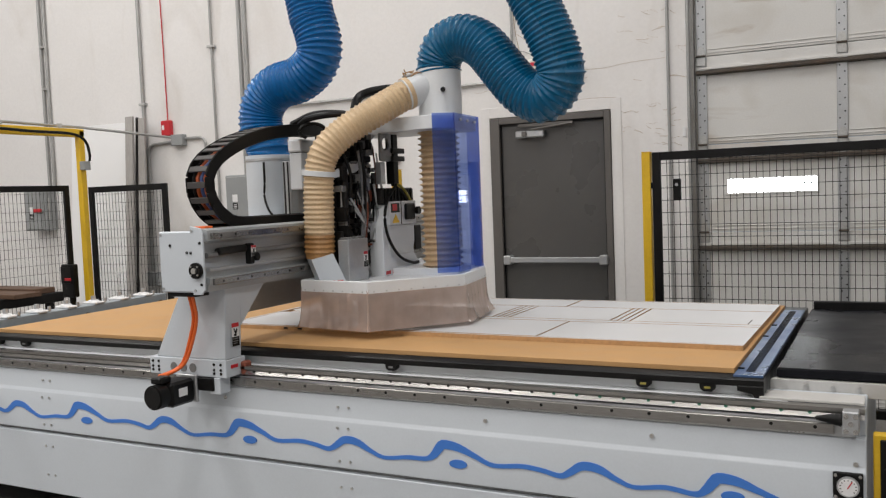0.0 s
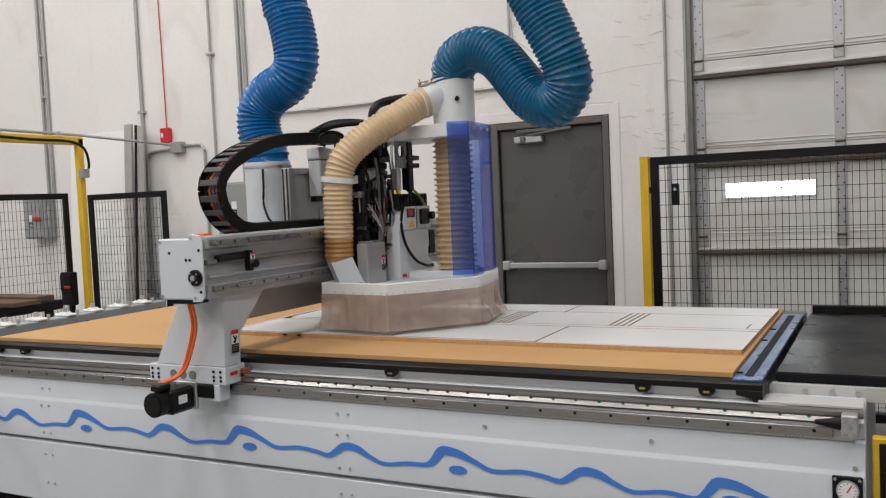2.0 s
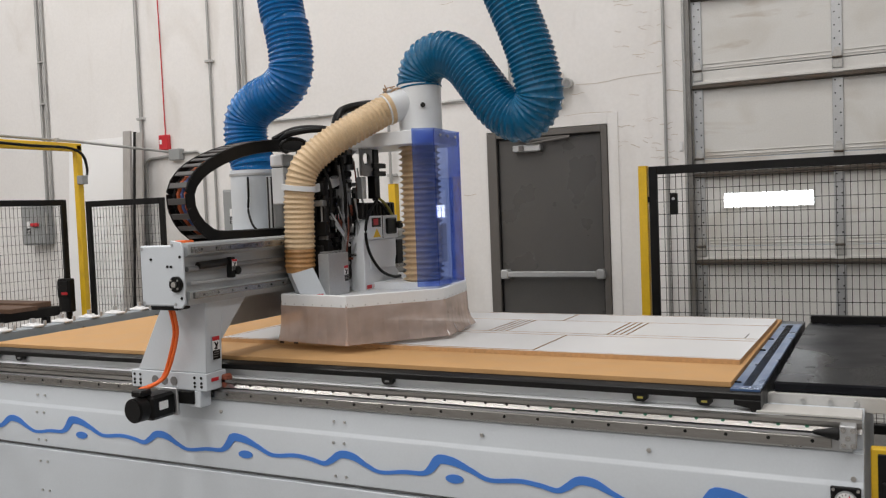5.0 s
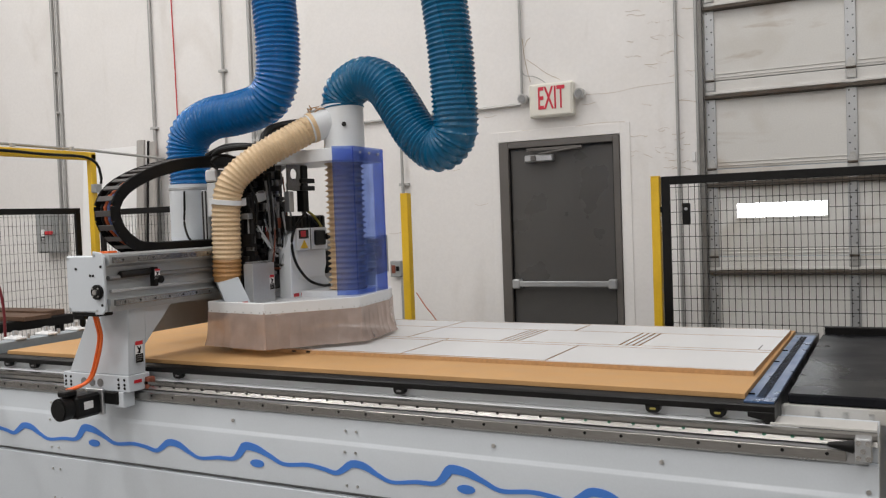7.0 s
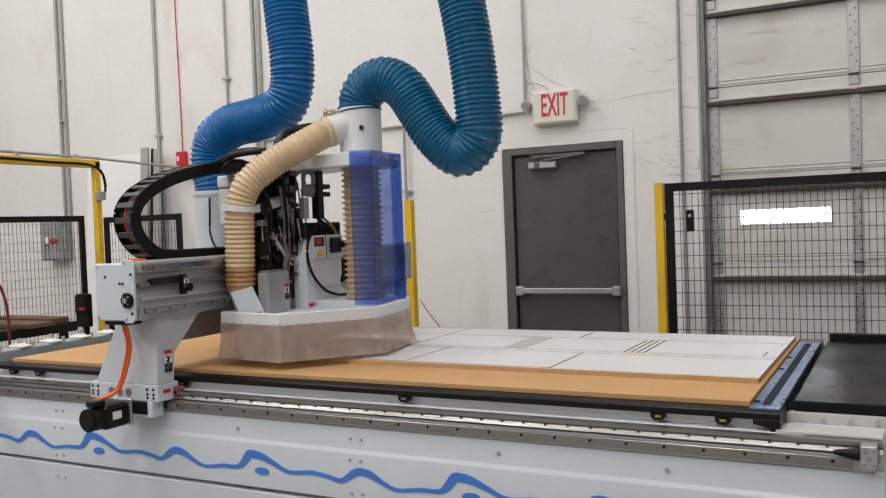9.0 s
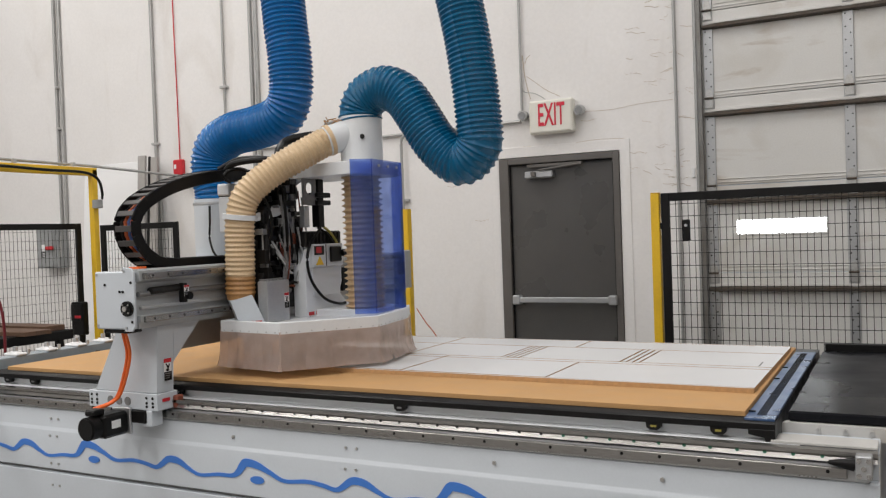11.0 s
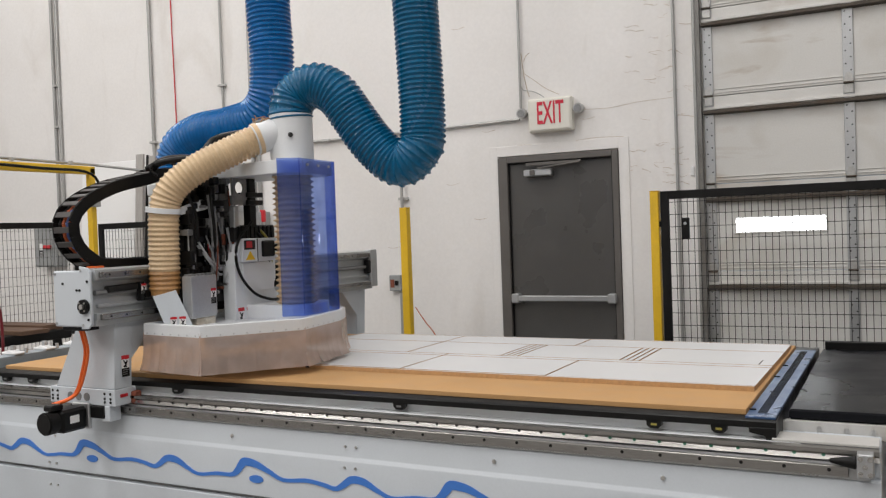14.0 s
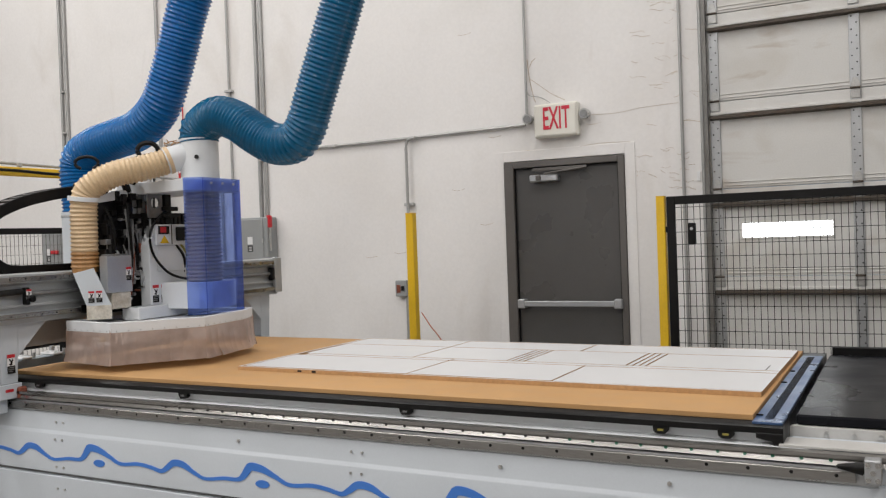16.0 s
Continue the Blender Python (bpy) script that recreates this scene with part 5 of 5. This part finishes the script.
def bent(points, rad=0.07):
    """A polyline with its corners rounded."""
    p = [Vector(q) for q in points]
    out = [p[0]]
    for a, b, c in zip(p, p[1:], p[2:]):
        u, v = (a - b).normalized(), (c - b).normalized()
        for k in range(7):
            s = k / 6
            out.append((b + u * rad) * (1 - s) ** 2 + 2 * s * (1 - s) * b + (b + v * rad) * s * s)
    out.append(p[-1])
    return [tuple(q) for q in out]


Y1 = WY - 0.02
for x, z0, r in ((-8.19, 1.82, 0.018), (-8.11, 1.82, 0.018), (-6.735, 0.9, 0.018), (-5.80, 0.05, 0.012), (-5.455, 1.85, 0.019), (-5.385, 1.85, 0.019)):
    conduit([(x, Y1, z0), (x, Y1, 3.0), (x, Y1, 6.49)], r)
conduit(bent([(-2.69, Y1, 2.50), (-2.69, Y1, 4.2), (-2.69, Y1, 6.49)], 0.05), 0.011)
conduit(bent([(-5.36, Y1, 2.47), (-4.2, Y1, 2.468), (-2.705, Y1, 2.487)], 0.03), 0.013)
conduit(bent([(-3.72, Y1 - 0.03, 2.468), (-3.815, Y1 - 0.03, 2.468), (-3.815, Y1 - 0.03, 1.24)], 0.08), 0.013)
conduit([(-3.86, Y1, 1.09), (-3.86, Y1, 0.6), (-3.86, Y1, 0.02)], 0.024, "grey steel conduit running down to the floor")
conduit([(-1.455, Y1, 0.0), (-1.455, Y1, 3.0), (-1.455, Y1, 6.49)], 0.012)
conduit([(-1.305, Y1, 0.0), (-1.305, Y1, 3.0), (-1.305, Y1, 6.49)], 0.016)
conduit(bent([(-6.2, Y1, 2.245), (-5.94, Y1, 2.245), (-5.94, Y1, 0.05)], 0.09), 0.014)
conduit(bent([(-6.34, Y1, 2.225), (-6.70, Y1, 2.205), (-6.70, Y1, 0.9)], 0.10), 0.016)
conduit(bent([(-6.34, Y1 - 0.02, 2.262), (-6.74, 5.82, 2.352), (-6.90, 4.9, 2.385), (-7.0, 2.0, 2.5)], 0.02), 0.013, "thin steel conduit spanning from the wall to the yellow gate frame")
for x, z in ((-8.15, 2.9), (-5.42, 2.4), (-6.735, 2.62), (-5.80, 3.1), (-3.815, 1.9), (-4.6, 2.47), (-8.15, 3.35)):
    single("conduit_strap", box(x - 0.045, x + 0.045, Y1 - 0.021, WY, z - 0.012, z + 0.012, 0.003), MGALV, "small galvanised conduit strap", "strap", "conduit straps")


def exit_sign():
    s = thing("exit_sign", (-2.46, WY, 2.37), "white illuminated exit sign with red letters above the door", "exit sign")
    part("housing", box(-2.645, -2.278, WY - 0.075, WY, 2.37, 2.637, 0.012), MSIGN, s)
    part("face", box(-2.628, -2.295, WY - 0.079, WY - 0.075, 2.387, 2.62, 0.002), MSIGN, s)
    cu = bpy.data.curves.new("letters", "FONT")
    cu.body, cu.size, cu.align_x, cu.extrude, cu.offset = "EXIT", 0.25, "CENTER", 0.001, 0.003
    tmp = bpy.data.objects.new("letters", cu)
    me = bpy.data.meshes.new_from_object(tmp)
    bpy.data.objects.remove(tmp)
    me.transform(Matrix.Translation((-2.455 + 2.46, -0.0815, 0.065)) @ Matrix.Rotation(radians(90), 4, "X") @ Matrix.Diagonal((0.445, 1.0, 1, 1)))
    me.materials.clear()
    me.materials.append(MLETTER)
    o = new("letters", me)
    o.parent = s
    tagged(o, "bold red letters")
    for x in (-2.70, -2.225):
        lamp = part("lamp_head", rod((x, WY - 0.02, 2.535), (x, WY - 0.085, 2.53), 0.036, 20, 0.042, bev=0.004), MGALV, s, "small round emergency lamp head")
        part("lens", rod((x, WY - 0.085, 2.53), (x, WY - 0.089, 2.53), 0.030, 20), MDGREY, lamp)
        part("stem", rod((x, WY - 0.02, 2.535), (x + (0.06 if x < -2.5 else -0.06), WY - 0.03, 2.53), 0.012, 10), MGALV, s)
    s.location.x += 0.034
    s.location.z -= 0.006


exit_sign()
single("loose_wire", tube([(-2.69, WY - 0.02, 2.78), (-2.66, WY - 0.03, 2.72), (-2.58, WY - 0.035, 2.70), (-2.52, WY - 0.04, 2.67), (-2.48, WY - 0.04, 2.64)], 0.004, 6, 24), MCOND, "thin loose grey wire above the exit sign", "wire")


def switch_box(x0, x1, z0, z1, label, mid=False):
    s = thing("switch_box", ((x0 + x1) / 2, WY, z0), label, "switch box", "switch boxes")
    body = part("box", box(x0, x1, WY - 0.15, WY, z0, z1, 0.008), MSWITCH, s)
    part("door", box(x0 + 0.012, x1 - 0.045, WY - 0.162, WY - 0.15, z0 + 0.015, z1 - 0.015, 0.006), MSWITCH, s)
    if mid:
        part("handle", box(x1 - 0.16, x1 - 0.04, WY - 0.19, WY - 0.162, z0 + 0.20, z0 + 0.24, 0.008), MRED, s, "red switch handle")
    else:
        part("handle", box(x1 - 0.02, x1 + 0.028, WY - 0.14, WY - 0.10, z1 - 0.10, z1 + 0.015, 0.008), MRED, s, "red switch handle")
    part("handle_arm", box(x1, x1 + 0.018, WY - 0.13, WY - 0.11, z0 + 0.12, z1 - 0.09, 0.004), MGALV, s)
    cx = x0 + 0.12
    lab = part("notice", box(cx - 0.03, cx + 0.03, WY - 0.164, WY - 0.162, z0 + 0.19, z0 + 0.26, 0), MWARN, s)
    part("notice_dark", box(cx - 0.03, cx + 0.03, WY - 0.164, WY - 0.162, z0 + 0.12, z0 + 0.18, 0), MBLACK, s)
    for k in range(3):
        part("text_bar", box(cx - 0.02, cx + 0.02, WY - 0.165, WY - 0.164, z0 + 0.13 + 0.015 * k, z0 + 0.136 + 0.015 * k, 0), MWARN, lab)
    part("latch", box(x1 - 0.05, x1 - 0.04, WY - 0.17, WY - 0.15, z0 + 0.2, z0 + 0.24, 0.002), MGALV, s)


switch_box(-5.61, -5.29, 1.41, 1.852, "grey steel safety switch box with a red handle on the wall")
switch_box(-8.45, -8.12, 1.37, 1.812, "grey steel switch box with a red handle behind the mesh fence", True)

s = thing("call_point", (-6.425, WY, 2.28), "small red call point box with a red cable above", "alarm box")
part("box", box(-6.487, -6.363, WY - 0.05, WY, 2.285, 2.437, 0.008), MRED, s)
part("label", box(-6.47, -6.44, WY - 0.0515, WY - 0.05, 2.345, 2.39, 0), MWARN, s)
part("cable", tube([(-6.425, WY - 0.01, 2.437), (-6.43, WY - 0.01, 3.2), (-6.44, WY - 0.01, 4.0), (-6.45, WY - 0.01, 6.49)], 0.0055, 8, 20), MRED, s, "thin red cable")
bm = box(-6.345, -6.195, WY - 0.07, WY, 2.178, 2.288, 0.006)
single("junction_box", bm, MSWITCH, "grey steel junction box on the wall", "junction box", "junction boxes")
bm = box(-6.78, -6.62, WY - 0.07, WY, 0.78, 0.92, 0.006)
single("junction_box", bm, MSWITCH, "grey steel junction box on the wall", "junction box", "junction boxes")
s = thing("socket_box", (-3.9, WY, 1.10), "small grey socket box with a red plate", "socket")
part("box", box(-3.97, -3.86, WY - 0.06, WY, 1.10, 1.238, 0.006), MSWITCH, s)
part("plate", box(-3.955, -3.915, WY - 0.063, WY - 0.06, 1.13, 1.20, 0.002), MRUST, s)
part("plug", box(-3.905, -3.875, WY - 0.075, WY - 0.06, 1.15, 1.19, 0.004), MBLACK, s)
single("wall_clip", box(-1.33, -1.30, WY - 0.02, WY, 2.74, 2.80, 0.003), MWARN, "small white plate on the wall", "plate", "wall plates")
single("wall_clip", box(-1.36, -1.335, WY - 0.012, WY, 1.95, 2.02, 0.003), MWARN, "small white plate on the wall", "plate", "wall plates")
single("hanging_cord", tube([(-3.60, 6.35, 0.98), (-3.50, 6.33, 0.86), (-3.42, 6.32, 0.775), (-3.33, 6.32, 0.6), (-3.28, 6.32, 0.01)], 0.0045, 8, 30), MORANGED, "thin red hanging cord reaching the floor", "rope")

# ---- fences ----
FY = 5.75


def fence(name, p0, p1, z0, z1, label, wire=0.0019):
    """A mesh panel in a black frame between two plan points."""
    a, b = Vector((*p0, 0)), Vector((*p1, 0))
    d = (b - a).normalized()
    n = Vector((-d.y, d.x, 0))
    ln = (b - a).length
    m = Matrix(((d.x, n.x, 0, a.x), (d.y, n.y, 0, a.y), (0, 0, 1, 0), (0, 0, 0, 1)))
    f = thing(name, ((a + b) / 2).to_tuple(), label, "fence", "safety fence")
    w = 0.054
    for q in ((0, w, z0, z1), (ln - w, ln, z0, z1)):
        part("frame_post", box(q[0], q[1], -0.015, 0.015, q[2], q[3], 0.003, m=m), MBLACKM, f)
    for z in (z0, z1 - w):
        part("frame_bar", box(w, ln - w, -0.015, 0.015, z, z + w, 0.003, m=m), MBLACKM, f)
    bm = bmesh.new()
    k = w
    while k < ln - w:
        box(k - wire, k + wire, -0.0024, 0.0016, z0 + w, z1 - w, 0, bm, m)
        k += 0.0395
    z = z1 - w - 0.02
    while z > z0 + w:
        box(w, ln - w, 0.0016, 0.006, z - wire, z + wire, 0, bm, m)
        z -= 0.0805
    tagged(part("wire_mesh", bm, MWIRE, f, smooth=False), "thin dark wire mesh", kind="stuff")
    for x in (0.1, ln - 0.1):
        part("foot", box(x - 0.02, x + 0.02, -0.02, 0.02, 0, z0, 0.002, m=m), MBLACKM, f)
    return f




def yellow_post(x, y, z, w=0.062, label="yellow painted steel fence post", clamped=True):
    p = thing("fence_post", (x, y, 0), label, "post", "yellow posts")
    part("tube", box(x - w / 2, x + w / 2, y - w / 2, y + w / 2, 0.012, z, 0.004), MYEL, p)
    part("cap", box(x - w / 2 - 0.001, x + w / 2 + 0.001, y - w / 2 - 0.001, y + w / 2 + 0.001, z, z + 0.006, 0.002), MYEL, p)
    part("base_plate", box(x - 0.08, x + 0.08, y - 0.08, y + 0.08, 0, 0.012, 0.002), MYEL, p)
    if clamped:
        part("clamp", box(x + w / 2, x + w / 2 + 0.016, y - 0.02, y + 0.02, 1.58, 1.62, 0.003), MBLACK, p)
    return p


fence("safety_fence", (-1.386, FY), (1.1, FY), 0.15, 1.815, "tall black-framed wire mesh fence panel beside the overhead door")
yellow_post(-1.423, FY, 1.815, 0.056)
yellow_post(-3.325, FY, 1.79, clamped=False)
s = thing("sensor", (-1.22, FY - 0.03, 1.49), "small black sensor box on the fence", "sensor")
part("box", box(-1.247, -1.197, FY - 0.045, FY - 0.016, 1.497, 1.637, 0.006), MBLACK, s)
part("button", rod((-1.222, FY - 0.045, 1.60), (-1.222, FY - 0.05, 1.60), 0.01, 12), MALU, s)
fence("safety_fence", (-6.62, FY), (-5.655, FY), 0.12, 1.79, "black-framed wire mesh fence panel by the yellow gate post", 0.0011)
fence("safety_fence", (-6.84, 3.2), (-6.84, 5.70), 0.12, 1.815, "black-framed wire mesh fence panel running from the yellow gate post", 0.0011)
g = thing("gate_frame", (-6.70, FY, 0), "tall yellow steel gate frame with a cable along its top", "gate frame")
part("post", box(-6.735, -6.672, FY - 0.03, FY + 0.03, 0.0, 2.315, 0.005), MYEL, g)
part("top_beam", box(-6.735, -6.672, 2.2, FY + 0.03, 2.255, 2.33, 0.005), MYEL, g)
part("cable", tube([(-6.65, 3.0, 2.29), (-6.65, 4.6, 2.30), (-6.645, 5.2, 2.285), (-6.64, 5.6, 2.28), (-6.60, 5.72, 2.22), (-6.585, 5.75, 2.10), (-6.59, 5.75, 2.03)], 0.013, 8, 60), MBLACK, g, "black cable")
part("joint_box", box(-6.671, -6.60, FY - 0.05, FY + 0.02, 1.95, 2.03, 0.005), MSWITCH, g)
for y in (5.5, 4.9, 4.3):
    part("bracket", box(-6.70, -6.66, y, y + 0.03, 2.335, 2.37, 0.003), MGALV, g)
s = thing("interlock", (-6.84, 5.70, 0.75), "black gate interlock box with a red lever", "interlock")
part("box", box(-6.92, -6.76, 5.62, 5.69, 0.77, 1.08, 0.01), MBLACK, s)
part("cover", box(-6.91, -6.77, 5.61, 5.62, 0.90, 1.06, 0.008), MBLACK, s)
part("lever", box(-6.85, -6.77, 5.598, 5.61, 0.93, 0.955, 0.004), MRED, s, "small red lever")

# ---- things stored by the wall ----
def leaning(name, x0, x1, top, foot_y, head_y, thick, mat, label, cat, group=""):
    lean = math.atan2(head_y - foot_y, top)
    bm = box(x0, x1, 0, thick, 0, top / math.cos(lean), 0.003)
    bm.transform(Matrix.Translation((0, foot_y, 0)) @ Matrix.Rotation(-lean, 4, "X"))
    return single(name, bm, mat, label, cat, group)


leaning("white_board", -7.62, -6.80, 2.44, 6.27, 6.44, 0.018, MLAM, "white laminate board leaning against the wall", "board")
leaning("narrow_slab", -6.80, -6.702, 2.49, 6.24, 6.40, 0.03, MGREYB, "narrow grey board leaning against the wall", "board", "narrow boards")
# dark strip added for the shaded gap between the two grey boards
leaning("narrow_slab", -6.70, -6.678, 2.48, 6.27, 6.44, 0.03, MDARK, "narrow dark strip standing in for the shaded gap between the boards", "board", "narrow boards")
leaning("narrow_slab", -6.676, -6.59, 2.47, 6.28, 6.45, 0.03, MGREYB, "narrow grey board leaning against the wall", "board", "narrow boards")
leaning("offcut", -6.90, -6.83, 0.93, 6.14, 6.22, 0.02, MLAM, "short white offcut standing by the boards", "board", "narrow boards")


def loader():
    s = thing("suction_loader", (-4.45, 3.9, 0), "grey loader beam with a row of white suction pads", "loader")
    part("beam", box(-4.49, -4.41, 2.4, 4.42, 0.935, 0.998, 0.004), MBLUEG, s, "blue-grey loader beam")
    for k in range(9):
        y = 2.62 + 0.205 * k
        foot = part("pad_base", box(-4.52, -4.40, y - 0.035, y + 0.035, 0.998, 1.014, 0.006), MWARN, s, "white plastic pad base")
        part("pad", rod((-4.46, y, 1.014), (-4.46, y, 1.022), 0.035, 20, 0.03), MWARN, foot)
        part("nipple", rod((-4.46, y, 1.022), (-4.46, y, 1.048), 0.014, 12), MALU, foot)
        part("clip", rod((-4.43, y + 0.06, 1.0), (-4.43, y + 0.06, 1.028), 0.010, 10), MALU, s)
    for y in (2.5, 3.6):
        part("support", box(-4.48, -4.42, y, y + 0.06, 0.90, 0.935, 0.003), MALU, s)
    for y in (3.75, 4.35):
        part("stop_pin", rod((-4.405, y, 0.945), (-4.385, y, 0.945), 0.014, 10), MBLACK, s)
    part("leg", box(-4.99, -4.92, 2.5, 4.4, 0, 0.935, 0.004), MBLUEG, s)
    part("arm", box(-4.92, -4.49, 3.2, 3.3, 0.90, 0.96, 0.004), MBLUEG, s)


loader()

t = thing("feed_table", (-6.4, 4.6, 0), "dark roller feed table with brown planks on it", "table")
part("tabletop", box(-7.4, -6.25, 4.2, 5.1, 0.82, 0.90, 0.008), MBLACK, t)
for x in (-7.3, -6.38):
    for y in (4.25, 5.0):
        part("leg", box(x, x + 0.06, y, y + 0.05, 0, 0.82), MBLACKM, t)
single("plank", box(-7.3, -6.15, 4.55, 4.80, 0.90, 0.935, 0.003), MBROWN, "dark brown plank lying on the feed table", "plank", "planks")
single("plank", box(-7.1, -6.3, 4.85, 5.05, 0.90, 0.945, 0.003), MBROWN, "dark brown plank lying on the feed table", "plank", "planks")
single("red_hose", tube([(-6.05, 4.1, 1.42), (-5.95, 4.14, 1.33), (-5.90, 4.18, 1.17), (-5.90, 4.2, 0.9), (-5.94, 4.2, 0.5), (-5.98, 4.2, 0.02)], 0.011, 10, 40), MDRED, "dark red air hose hanging down", "hose")
# ---- what moves ----
def motions():
    walk(GANTRY, [(t, Matrix.Translation((-3.3 + gx, 2.9, 0.84))) for t, gx, hy in TRAVEL])
    walk(CHAIN, [(t, Matrix.Translation((-3.335 + gx, 3.0, 1.5))) for t, gx, hy in TRAVEL])
    walk(HEAD, [(t, Matrix.Translation((-2.9 + gx, 3.6 + hy, 1.2))) for t, gx, hy in TRAVEL])
    walk(CREAM, [(t, Matrix.Translation((-3.08 + gx, 3.32 + hy, 1.35))) for t, gx, hy in TRAVEL])
    walk(COVER, [(t, Matrix.Translation((-2.72 + gx, 3.80 + hy, 1.235))) for t, gx, hy in TRAVEL])
    walk(SPINDLE, [(t, Matrix.Translation((0, 0, z))) for t, z in LIFT])
    for link, rows in zip(LINKS, chain_rows()):
        walk(link, rows)
    cream = [(t, along(cream_line(z), 0.0232, len(BEIGE), 0.005)) for t, z in LIFT]
    for k, ring in enumerate(BEIGE):
        walk(ring, [(t, piece_pose(*line[k], (-3.08, 3.32, 1.35))) for t, line in cream])
    for k, ring in enumerate(BELLOWS):
        u = k / (len(BELLOWS) - 1)
        walk(ring, [(t, Matrix.Translation((0, 0, z * 1.0 * (1 - u) + 0.012 + u * 0.69))) for t, z in LIFT])
    teal = [(t, along(teal_line(gx, hy, t), 0.0238, len(RINGS_B), 0.0)) for t, gx, hy in TRAVEL]
    for k, ring in enumerate(RINGS_B):
        walk(ring, [(t, piece_pose(*line[k], (-2.13, 3.75, 3.9))) for t, line in teal])
    blue = [(t, along(blue_line(gx, t), 0.0246, len(RINGS_A), 0.0)) for t, gx, hy in TRAVEL]
    for k, ring in enumerate(RINGS_A):
        walk(ring, [(t, piece_pose(*line[k], (-3.02, 3.8, 4.3))) for t, line in blue])


motions()
